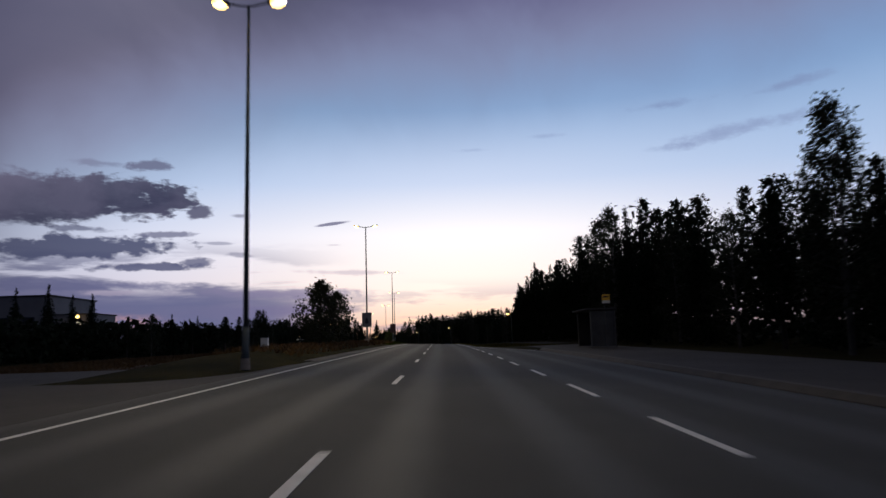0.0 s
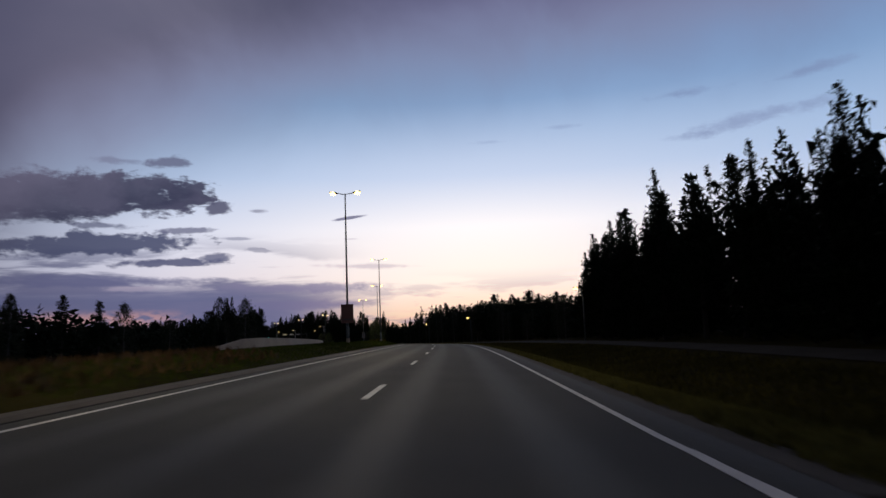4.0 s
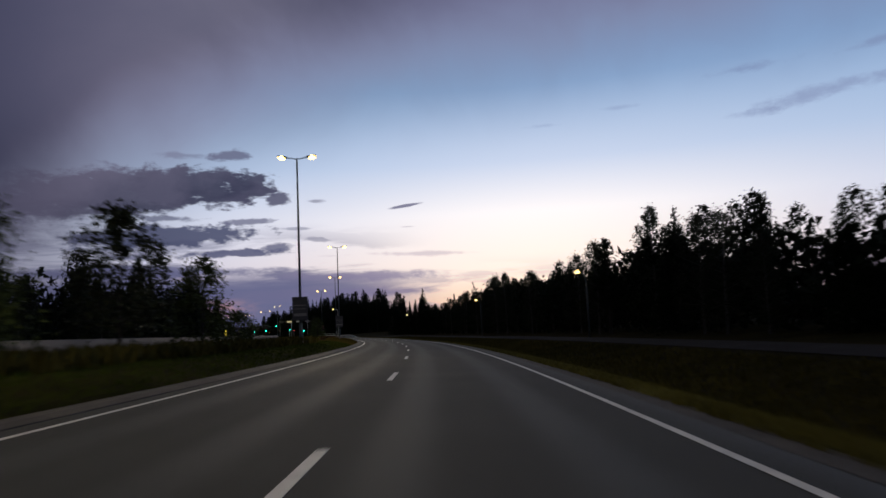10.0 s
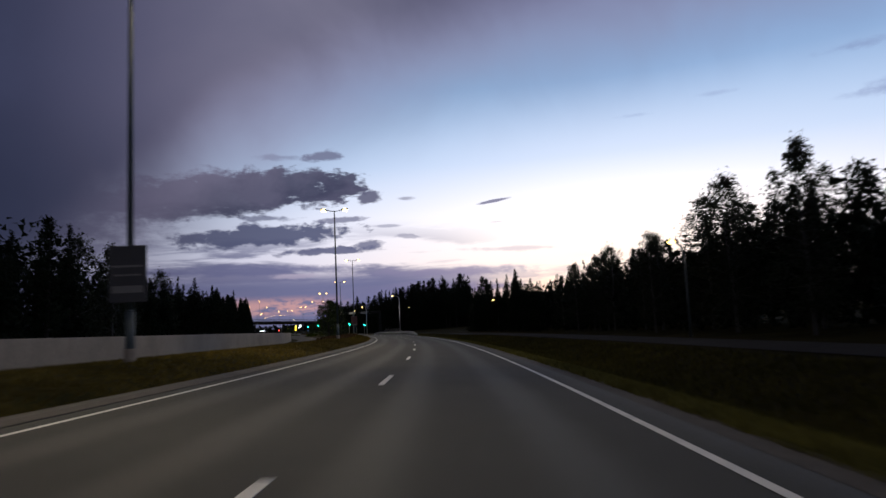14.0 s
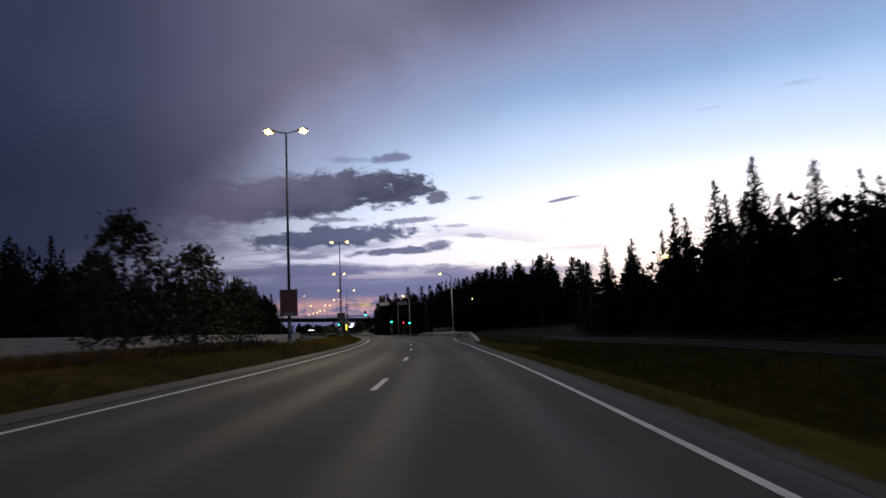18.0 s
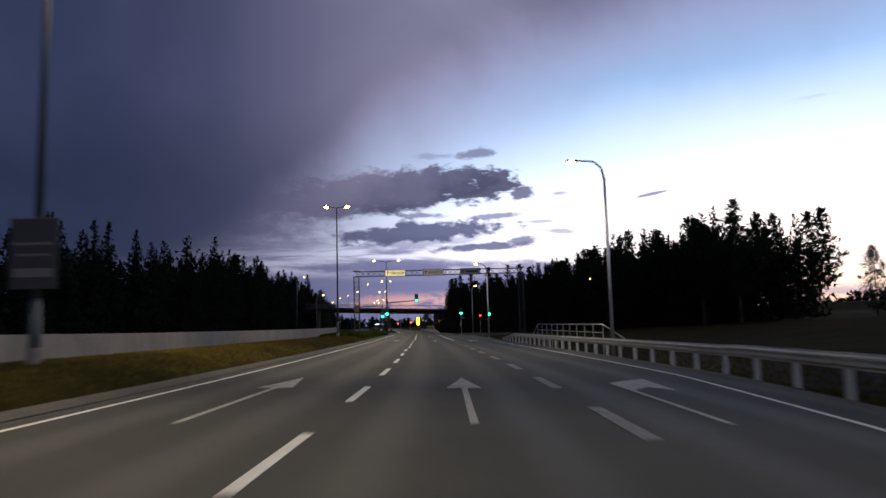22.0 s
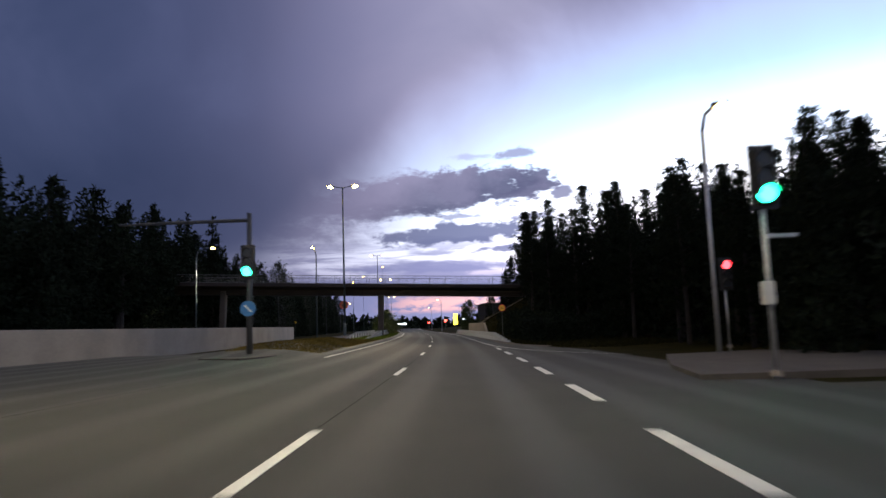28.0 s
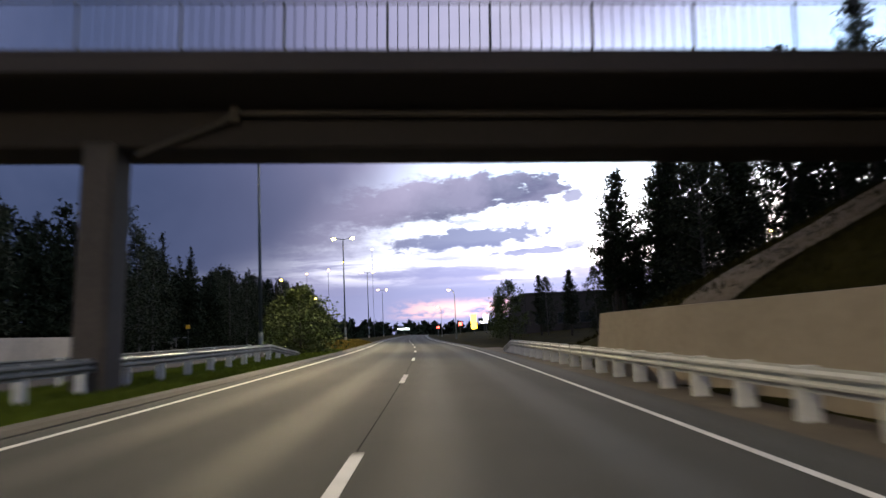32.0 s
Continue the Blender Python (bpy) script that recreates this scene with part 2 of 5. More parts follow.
# the great cloud sheet overhead, lower towards the left of the way
thr = W.ramp(AZ01, [(0.0, 0.44), (0.33, 0.395), (0.5, 0.385), (0.583, 0.362), (0.66, 0.33), (0.69, 0.308), (0.717, 0.285), (0.737, 0.258), (0.76, 0.23), (0.79, 0.185), (0.83, 0.12), (0.88, 0.03), (0.92, 0.0)])
lift = W.math("SUBTRACT", W.math("ADD", EL, W.math("MULTIPLY", W.math("SUBTRACT", soft, 0.5), 5.0)), W.math("MULTIPLY", thr, 60.0))
sheet = W.smooth(lift, -9.0, 7.0)
tone = W.ramp(AZ01, [(0.3, (0.17, 0.18, 0.37)), (0.5, (0.115, 0.115, 0.245)), (0.60, (0.078, 0.082, 0.145)), (0.71, (0.195, 0.19, 0.28)), (0.80, (0.118, 0.113, 0.19)), (0.88, (0.034, 0.040, 0.086)), (1.0, (0.019, 0.027, 0.062))], "B_SPLINE")
tone = W.mix(W.smooth(soft, 0.35, 0.7), tone, W.mix(0.2, tone, (0.06, 0.07, 0.14)))
rim = W.math("MULTIPLY", W.smooth(lift, -5.0, 0.0), W.smooth(lift, 8.0, 0.0))
rim = W.math("MULTIPLY", rim, W.smooth(AZ, 56.0, 26.0))
tone = W.mix(W.math("MULTIPLY", rim, 0.75), tone, (0.265, 0.235, 0.36))
sky = W.mix(sheet, sky, tone)
# paler grey cover overhead, unseen, added to neutralise light on the road
sky = W.mix(W.math("MULTIPLY", W.smooth(EL, 32.0, 55.0), 0.85), sky, W.mix(soft, (0.10, 0.095, 0.095), (0.19, 0.18, 0.18)))
sky = W.mix(W.math("MULTIPLY", W.math("MULTIPLY", W.smooth(AZ, 22.0, 40.0), W.smooth(EL, 20.0, 10.0)), 0.33), sky, (0.0, 0.004, 0.012))
bg = wn.new("ShaderNodeBackground")
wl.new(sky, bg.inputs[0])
bg.inputs[1].default_value = 1.0
wl.new(bg.outputs[0], wn.new("ShaderNodeOutputWorld").inputs[0])


# ---- materials ----


def material(name, base, rough=0.8, metal=0.0, vary=0.25, scale=8.0, bump=0.0, bump_scale=60.0, tint=None, island=False, emit=None, strength=0.0, spec=0.5):
    """A procedural surface: base colour with coarse stains and fine grain, and fine relief."""
    m = bpy.data.materials.new(name)
    m.use_nodes = True
    t = Tree(m.node_tree.nodes, m.node_tree.links)
    b = t.nodes["Principled BSDF"]
    co = t.nodes.new("ShaderNodeTexCoord").outputs["Object"]
    coarse, fine = t.noise(co, scale * 0.12, 3, 0.6), t.noise(co, scale * 3, 5, 0.65)
    f = t.math("ADD", t.math("MULTIPLY", coarse, 0.6), t.math("MULTIPLY", fine, 0.4))
    lo = tuple(c * (1 - vary) for c in base)
    hi = tuple(min(1.0, c * (1 + vary)) for c in (tint or base))
    col = t.mix(t.smooth(f, 0.3, 0.7), lo, hi)
    if island:
        g = t.nodes.new("ShaderNodeNewGeometry").outputs["Random Per Island"]
        col = t.mix(t.math("MULTIPLY", g, 0.6), col, tuple(c * 0.45 for c in base))
    t.links.new(col, b.inputs["Base Color"])
    b.inputs["Roughness"].default_value, b.inputs["Metallic"].default_value = rough, metal
    b.inputs["Specular IOR Level"].default_value = spec
    if bump:
        bn = t.nodes.new("ShaderNodeBump")
        bn.inputs["Strength"].default_value, bn.inputs["Distance"].default_value = bump, 0.02
        t.links.new(t.noise(co, bump_scale, 4, 0.7), bn.inputs["Height"])
        t.links.new(bn.outputs[0], b.inputs["Normal"])
    if emit:
        b.inputs["Emission Color"].default_value, b.inputs["Emission Strength"].default_value = (*emit, 1), strength
    return m


def asphalt_with_tracks(name, base):
    """Asphalt polished paler in the wheel tracks, with darker seams, patches and fine stones."""
    m = material(name, base, 0.82, vary=0.2, scale=3, bump=0.35, bump_scale=90, spec=0.35)
    t = Tree(m.node_tree.nodes, m.node_tree.links)
    b = t.nodes["Principled BSDF"]
    col = b.inputs["Base Color"].links[0].from_socket
    uv = t.nodes.new("ShaderNodeUVMap")
    uv.uv_map = "plan"
    cut = t.nodes.new("ShaderNodeSeparateXYZ")
    t.links.new(uv.outputs[0], cut.inputs[0])
    far = t.math("PINGPONG", t.math("ADD", cut.outputs[0], 1.75), 1.75)
    track = t.math("MULTIPLY", t.smooth(far, 0.3, 0.8), t.smooth(far, 1.45, 0.95))
    long = t.combine(t.math("MULTIPLY", cut.outputs[0], 0.9), t.math("MULTIPLY", cut.outputs[1], 0.05), 0.0)
    streaks = t.noise(long, 2.2, 4, 0.6)
    col = t.mix(t.math("MULTIPLY", track, 0.35), col, tuple(c * 1.3 for c in base))
    col = t.mix(t.math("MULTIPLY", t.smooth(streaks, 0.5, 0.75), 0.4), col, tuple(c * 0.72 for c in base))
    t.links.new(col, b.inputs["Base Color"])
    t.links.new(t.math("ADD", 0.86, t.math("MULTIPLY", track, -0.14)), b.inputs["Roughness"])
    return m


ASPHALT = asphalt_with_tracks("asphalt", (0.038, 0.0385, 0.033))
PATH_ASPHALT = material("path_asphalt", (0.026, 0.024, 0.021), 0.95, vary=0.3, scale=3, bump=0.3, bump_scale=60, spec=0.1)
ASPHALT_OLD = material("old_asphalt", (0.045, 0.041, 0.035), 0.9, vary=0.3, scale=2, bump=0.3, bump_scale=70, spec=0.3)
PAINT = material("road_paint", (0.62, 0.61, 0.57), 0.7, vary=0.22, scale=25, bump=0.2, bump_scale=120)
PAINT_FADED = material("faded_road_paint", (0.30, 0.295, 0.26), 0.8, vary=0.4, scale=30, bump=0.2, bump_scale=120)
PAINT_WORN = material("worn_road_paint", (0.15, 0.147, 0.14), 0.8, vary=0.5, scale=30, bump=0.2, bump_scale=120)
KERB = material("kerb_granite", (0.056, 0.048, 0.038), 0.85, vary=0.3, scale=10, bump=0.3)
# base warmed in place of the lamplight that falls on the long wall
CONCRETE = material("concrete", (0.245, 0.205, 0.162), 0.85, vary=0.22, scale=2.5, bump=0.25, bump_scale=40)
# far darker than concrete: the deck's missing light is put into the colour
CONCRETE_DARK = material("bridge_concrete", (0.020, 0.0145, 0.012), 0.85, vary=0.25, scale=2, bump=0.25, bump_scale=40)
CONCRETE_WARM = material("sandy_concrete", (0.30, 0.25, 0.19), 0.9, vary=0.2, scale=2, bump=0.25, bump_scale=40)
# darkened tone holds the dim under the deck, on the pale pipes too
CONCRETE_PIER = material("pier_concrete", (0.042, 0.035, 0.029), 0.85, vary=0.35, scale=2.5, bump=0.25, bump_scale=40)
GRAVEL = material("gravel", (0.055, 0.047, 0.037), 0.95, vary=0.35, scale=12, bump=0.6, bump_scale=50)
# base colour lowered to stand in for the self-shade of dense grass
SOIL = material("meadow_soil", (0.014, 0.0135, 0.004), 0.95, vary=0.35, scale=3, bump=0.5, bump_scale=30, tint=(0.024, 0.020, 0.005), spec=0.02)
GRASS = material("grass", (0.052, 0.052, 0.014), 0.9, vary=0.3, scale=4, island=True, tint=(0.080, 0.068, 0.017), spec=0.03)
GRASS_DARK = material("bank_grass", (0.026, 0.024, 0.008), 0.95, vary=0.35, scale=4, island=True, spec=0.02)
# golden tone puts the warm lamplight on the median into the blades
GRASS_GOLD = material("median_grass", (0.105, 0.082, 0.019), 0.9, vary=0.35, scale=3, island=True, tint=(0.135, 0.098, 0.022), spec=0.03)
GRASS_GREEN = material("green_grass", (0.045, 0.062, 0.010), 0.9, vary=0.35, scale=3, island=True, spec=0.03)
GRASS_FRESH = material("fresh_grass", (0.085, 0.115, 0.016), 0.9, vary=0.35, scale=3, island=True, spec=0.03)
GRASS_DRY = material("dry_grass", (0.062, 0.040, 0.015), 0.9, vary=0.4, scale=4, island=True, tint=(0.082, 0.044, 0.018), spec=0.2)
WEED = material("verge_weeds", (0.135, 0.125, 0.034), 0.9, vary=0.4, scale=4, island=True, spec=0.03)
GALV = material("galvanised_steel", (0.42, 0.43, 0.44), 0.5, 0.7, vary=0.2, scale=12)
GALV_PALE = material("pale_zinc", (0.50, 0.50, 0.47), 0.65, 0.25, vary=0.2, scale=10)
STEEL_DARK = material("dark_painted_steel", (0.05, 0.052, 0.055), 0.55, 0.3, vary=0.2, scale=10)
POLE = material("pole_steel", (0.042, 0.057, 0.062), 0.6, 0.2, vary=0.25, scale=6)
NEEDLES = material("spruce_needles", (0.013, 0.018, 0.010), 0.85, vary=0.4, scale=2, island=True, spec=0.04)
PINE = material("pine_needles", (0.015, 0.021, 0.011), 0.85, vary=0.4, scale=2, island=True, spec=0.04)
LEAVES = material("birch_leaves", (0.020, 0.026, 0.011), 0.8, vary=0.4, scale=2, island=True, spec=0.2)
# brighter leaf copy: lamp and headlight light is put into the green
LEAVES_LIT = material("lit_leaves", (0.040, 0.056, 0.012), 0.75, vary=0.4, scale=2, island=True, spec=0.2)
BARK = material("bark", (0.020, 0.016, 0.013), 0.95, vary=0.4, scale=14, bump=0.6, bump_scale=20)
BARK_BIRCH = material("birch_bark", (0.055, 0.052, 0.048), 0.85, vary=0.5, scale=9, bump=0.3)
LAMP_GLOW = material("sodium_glow", (0.9, 0.8, 0.6), 0.4, emit=(1.0, 0.62, 0.17), strength=7)
GREEN_GLOW = material("green_signal_glow", (0.1, 0.6, 0.45), 0.4, emit=(0.004, 1.0, 0.34), strength=42)
RED_GLOW = material("red_signal_glow", (0.6, 0.05, 0.05), 0.4, emit=(1.0, 0.03, 0.04), strength=5.0)
AMBER_GLOW = material("amber_glow", (0.7, 0.4, 0.05), 0.4, emit=(1.0, 0.5, 0.06), strength=10)
STEEL_WORN = material("worn_galvanised_steel", (0.16, 0.165, 0.15), 0.6, 0.3, vary=0.25, scale=6)
TAR = material("sealing_tar", (0.018, 0.018, 0.018), 0.95, spec=0.05)
LENS_DARK = material("dark_signal_lens", (0.02, 0.02, 0.02), 0.25)
BLACK = material("black_plastic", (0.012, 0.012, 0.013), 0.5)
SIGN_BACK = material("weathered_sign_back", (0.19, 0.185, 0.18), 0.6, 0.3, vary=0.2, scale=8)
SIGN_WHITE = material("sign_white", (0.60, 0.60, 0.56), 0.5, vary=0.08, scale=8)
SIGN_YELLOW = material("sign_yellow", (0.75, 0.42, 0.02), 0.5, vary=0.1, scale=8)
SIGN_RED = material("sign_red", (0.50, 0.05, 0.03), 0.5, vary=0.1, scale=8)
SIGN_BLUE = material("sign_blue", (0.03, 0.16, 0.36), 0.5, vary=0.1, scale=8)
SIGN_DARK = material("sign_dark", (0.035, 0.035, 0.04), 0.5, vary=0.2, scale=8)
SIGN_ORANGE = material("dark_sign_orange", (0.36, 0.10, 0.025), 0.6, vary=0.15, scale=8)
GANTRY_STEEL = material("dull_gantry_steel", (0.040, 0.040, 0.038), 0.7, 0.2, vary=0.25, scale=10)
GRAVEL_BROWN = material("brown_gravel", (0.085, 0.066, 0.045), 0.95, vary=0.35, scale=10, bump=0.6, bump_scale=50)
SIGN_MAROON = material("sign_maroon", (0.085, 0.028, 0.026), 0.5, vary=0.2, scale=8)
PLASTER = material("pale_plaster", (0.14, 0.14, 0.15), 0.85, vary=0.12, scale=4)
GLASS_DARK = material("dark_window", (0.02, 0.022, 0.026), 0.12)
ROOFING = material("roof_felt", (0.04, 0.04, 0.045), 0.9, vary=0.3)

# ---- mesh helpers ----


def mesh_from(name, verts, faces, mat, smooth=False):
    me = bpy.data.meshes.new(name)
    me.from_pydata([tuple(map(float, v)) for v in verts], [], [tuple(f) for f in faces])
    me.materials.append(mat)
    if smooth:
        me.polygons.foreach_set("use_smooth", [True] * len(me.polygons))
    me.update()
    return me


def finish(bm, name, mat, smooth=False):
    me = bpy.data.meshes.new(name)
    bm.normal_update()
    bm.to_mesh(me)
    bm.free()
    me.materials.append(mat)
    if smooth:
        me.polygons.foreach_set("use_smooth", [True] * len(me.polygons))
    return me


def part(name, bm, mat, parent, label="", smooth=False):
    """One mesh object under a thing or a part."""
    ob = new(name, finish(bm, name, mat, smooth) if isinstance(bm, bmesh.types.BMesh) else bm)
    ob.parent = parent
    if label:
        ob["label"] = label
    return ob


def thing(name, m, label, category, group="", kind=""):
    ob = new(name)
    ob.matrix_basis = m
    ob.empty_display_size = 0.2
    return tagged(ob, label, category, group, kind)


def box(bm, x, y, z, wx, wy, wz, bevel=0.0, m=None):
    """A box with its centre at x, y, z."""
    got = bmesh.ops.create_cube(bm, size=1.0, matrix=Matrix.Translation((x, y, z)) @ Matrix.Diagonal((wx, wy, wz, 1)))["verts"]
    if bevel:
        es = list({e for v in got for e in v.link_edges})
        got = bmesh.ops.bevel(bm, geom=es, offset=bevel, segments=1, affect="EDGES")["verts"]
    if m is not None:
        bmesh.ops.transform(bm, matrix=m, verts=got)
    return bm


def rod(bm, a, b, r0, r1=None, seg=8):
    """A round bar from a to b."""
    a, b = Vector(a), Vector(b)
    m = Matrix.Translation((a + b) / 2) @ (b - a).to_track_quat("Z", "Y").to_matrix().to_4x4()
    bmesh.ops.create_cone(bm, cap_ends=True, segments=seg, radius1=r0, radius2=r0 if r1 is None else r1, depth=(b - a).length, matrix=m)
    return bm


def bent(bm, pts, radii, seg=8):
    """A round bar through points."""
    for k in range(len(pts) - 1):
        rod(bm, pts[k], pts[k + 1], radii[k], radii[k + 1], seg)
    return bm


def disc(bm, c, r, depth, axis="y", seg=24):
    turn = Matrix.Rotation(radians(90), 4, "X") if axis == "y" else Matrix.Identity(4)
    bmesh.ops.create_cone(bm, cap_ends=True, segments=seg, radius1=r, radius2=r, depth=depth, matrix=Matrix.Translation(c) @ turn)
    return bm


def B():
    return bmesh.new()


def strip(name, s0, s1, rows, mat, step=2.0):
    """A sheet along the road: rows are (offset, height) pairs, each a number or a function of the chainage."""
    ss = np.linspace(s0, s1, max(2, int((s1 - s0) / step) + 1))
    n = len(rows)
    verts, plan = [], []
    for s in ss:
        for d, z in rows:
            verts.append(at_road(s, d(s) if callable(d) else d, z(s) if callable(z) else z))
            plan.append((d(s) if callable(d) else d, s))
    faces = [(i * n + j, i * n + j + 1, (i + 1) * n + j + 1, (i + 1) * n + j) for i in range(len(ss) - 1) for j in range(n - 1)]
    me = mesh_from(name, verts, faces, mat)
    uv = me.uv_layers.new(name="plan")
    uv.data.foreach_set("uv", [c for f in faces for v in f for c in plan[v]])
    return me


# ---- ground, roads, walls ----


def cross(d):
    return -CROSSFALL * min(max(d, -4.4), 8.6)


def right_paved(s):
    """Offset of the asphalt's right edge."""
    return float(np.interp(s, [-60, 30, 54, 336, 352, 371, 392, 440, 474, 482, 521, 533, 548, 900], [8.4, 8.4, 4.35, 4.3, 4.9, 6.5, 8.6, 8.9, 9.5, 9.8, 8.4, 5.1, 4.7, 4.5]))


def right_line(s):
    return float(np.interp(s, [34, 38, 41, 45, 48.5, 52.5, 56, 336, 346, 357, 364, 371, 382, 391, 400, 425, 440, 450, 480], [8.0, 6.9, 5.8, 5.0, 4.5, 3.9, 3.77, 3.77, 4.05, 4.4, 4.75, 5.45, 6.7, 7.5, 7.6, 7.6, 8.0, 8.2, 8.7]))


def right_line_on(s):
    return float(np.interp(s, [514.5, 517, 519, 522.4, 527, 533, 544], [8.8, 7.1, 5.95, 4.86, 4.13, 3.85, 3.78]))


def junction(s):
    """1 where the crossings lie level with the road, 0 elsewhere."""
    return float(np.interp(s, [-60, 2, 14, 476, 488, 510, 520, 900], [1, 1, 0, 0, 1, 1, 0, 0]))


def hollow(s):
    """1 where the right verge drops to a ditch."""
    return float(np.interp(s, [-60, 48, 66, 330, 350, 455, 476, 512, 530, 900], [0, 0, 1, 1, 1.4, 1.4, 0.2, 0.2, 0.3, 0.3]))


def bank_foot(s):
    """Offset of the retaining wall's line at the foot of the bank."""
    return float(np.interp(s, [556, 564, 578, 590], [6.7, 6.3, 5.5, 5.4]))


def embankment(s, d):
    """The bank that carries the footbridge on the right."""
    along = math.exp(-(((s - 574) / 11.5) ** 2))
    return along * float(np.interp(d - bank_foot(s), [0.2, 0.8, 2.0, 3.8, 5.5, 8.5, 12, 24, 54], [0, 1.45, 2.35, 3.25, 4.1, 5.4, 6.0, 6.1, 3.0]))


def land(s, d):
    """Height of the open ground over the road's line."""
    j, h = junction(s), hollow(s)
    if d < -4.3:
        z = float(np.interp(d, [-160, -60, -27, -20, -17.2, -9.9, -8.9, -7.5, -6.6, -5.6, -4.6, -4.3], [-1.6, -0.9, -0.4, -0.35, -0.30, -0.25, 0.50, 0.62, 0.62, 0.50, 0.24, 0.10]))
        if z > 0.1:
            z = 0.1 + (z - 0.1) * float(np.interp(s, [532, 546, 600, 612], [1, 0.1, 0.1, 1]))
        return z * (1 - j) + (0.06 + (-0.4 if d < -25 else 0)) * j
    e = right_paved(s)
    if d <= e:
        return cross(d) - 0.06
    k = d - e
    z = float(np.interp(k, [0, 0.7, 3.0, 5.5, 9, 12, 15, 22, 40, 160], [0, -0.05, -0.75 * h, -0.8 * h, -0.25 * h, -0.1, 0.05, 0.5, 1.2, 3.0]))
    z = cross(e) + z * (1 - 0.7 * j)
    return z + embankment(s, d)


OFFSETS = [-160, -110, -75, -50, -38, -28, -22, -18.4, -17.2, -13.5, -9.9, -8.9, -8.2, -7.5, -6.6, -5.6, -4.6, -4.3, -2, 0, 2, 3.6, 4.4, 5.0, 5.6, 6.4, 7.2, 8.2, 8.8, 9.4, 10.2, 11, 12, 13, 14.5, 16, 18, 21, 25, 32, 42, 60, 90, 130, 170]


SECTIONS = np.concatenate([np.arange(-60, 556, 4.0), np.arange(556, 604, 2.0), np.arange(604, 620, 4.0), np.arange(620, 901, 20.0)])
LEVELS = np.array([[land(s, d) for d in OFFSETS] for s in SECTIONS])


def land_many(s, d):
    """The ground sheet's height for arrays of places."""
    i = np.clip(np.searchsorted(SECTIONS, s) - 1, 0, len(SECTIONS) - 2)
    j = np.clip(np.searchsorted(OFFSETS, d) - 1, 0, len(OFFSETS) - 2)
    o = np.array(OFFSETS)
    u, v = (s - SECTIONS[i]) / (SECTIONS[i + 1] - SECTIONS[i]), (d - o[j]) / (o[j + 1] - o[j])
    return (LEVELS[i, j] * (1 - u) + LEVELS[i + 1, j] * u) * (1 - v) + (LEVELS[i, j + 1] * (1 - u) + LEVELS[i + 1, j + 1] * u) * v


PLAIN = -11.0


def ground_sheet():
    """The formed ground along the road, its skirts, and the plain that runs on to the horizon."""
    ss = [SECTIONS[0] - 300] + list(SECTIONS) + [SECTIONS[-1] + 300]
    ds = [-460] + OFFSETS + [460]
    n, m, verts = len(ds), len(ss), []
    for i, s in enumerate(ss):
        q = min(max(s, SECTIONS[0]), SECTIONS[-1])
        h = radians(heading(q))
        for j, d in enumerate(ds):
            inner = 0 < i < m - 1 and 0 < j < n - 1
            x, y, z = at_road(q, d, LEVELS[i - 1][j - 1] if inner else 0.0)
            verts.append((x - math.sin(h) * (s - q), y + math.cos(h) * (s - q), z if inner else PLAIN - 0.6))
    faces = [(i * n + j, i * n + j + 1, (i + 1) * n + j + 1, (i + 1) * n + j) for i in range(m - 1) for j in range(n - 1)]
    first, cells = len(verts), 24
    for i in range(cells + 1):
        for j in range(cells + 1):
            verts.append((-6000 + 12000 * j / cells, -6000 + 12000 * i / cells, PLAIN))
    faces += [(first + i * (cells + 1) + j, first + i * (cells + 1) + j + 1, first + (i + 1) * (cells + 1) + j + 1, first + (i + 1) * (cells + 1) + j) for i in range(cells) for j in range(cells)]
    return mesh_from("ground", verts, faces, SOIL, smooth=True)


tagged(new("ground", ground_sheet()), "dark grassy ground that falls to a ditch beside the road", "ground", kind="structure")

CARRIAGE = [(-4.3, cross(-4.3)), (-3.4, cross(-3.4)), (0, 0.0), (3.7, cross(3.7)), (lambda s: right_paved(s), lambda s: cross(right_paved(s)))]
road = tagged(new("road", strip("road", -60, 900, CARRIAGE, ASPHALT)), "dark grey asphalt road with two lanes and worn wheel tracks", "road", kind="structure")
tagged(new("road_opposite", strip("road_opposite", 8, 900, [(-16.9, lambda s: -0.22 * (1 - junction(s)) + 0.065 * junction(s)), (-9.95, lambda s: -0.22 * (1 - junction(s)) + 0.085 * junction(s))], ASPHALT_OLD)), "asphalt carriageway for the opposite traffic beyond the median", "road", kind="structure")
tagged(new("road_crossing", strip("road_crossing", 489, 524, [(d, (lambda s, d=d: max(0.10, float(land_many(np.array([s]), np.array([d]))[0]) + 0.03))) for d in (-17.2, -13.5, -9.9, -8.9, -8.2, -7.5, -6.6, -5.6, -4.6)] + [(-4.31, 0.124)], ASPHALT)), "asphalt of the crossing between the two carriageways", "road", kind="structure")
tagged(new("road_side", strip("road_side", 483, 500, [(9.0, lambda s: cross(9) + 0.008), (14, -0.24), (45, -0.3), (90, 0.2)], ASPHALT_OLD)), "asphalt side road that leaves at the signals", "road", kind="structure")
tagged(new("road_opening", strip("road_opening", -60, 11, [(-34, 0.075), (-16, 0.08), (-4.31, 0.122)], ASPHALT_OLD)), "worn pale asphalt of a side junction with patches", "road", kind="structure")
tagged(new("footpath", strip("footpath", 66, 470, [(14.2, lambda s: land(s, 14.2) + 0.03), (15.6, lambda s: land(s, 15.6) + 0.06), (17.0, lambda s: land(s, 17) + 0.03)], PATH_ASPHALT, 4.0)), "narrow grey asphalt footpath along the wood", "path", kind="structure")
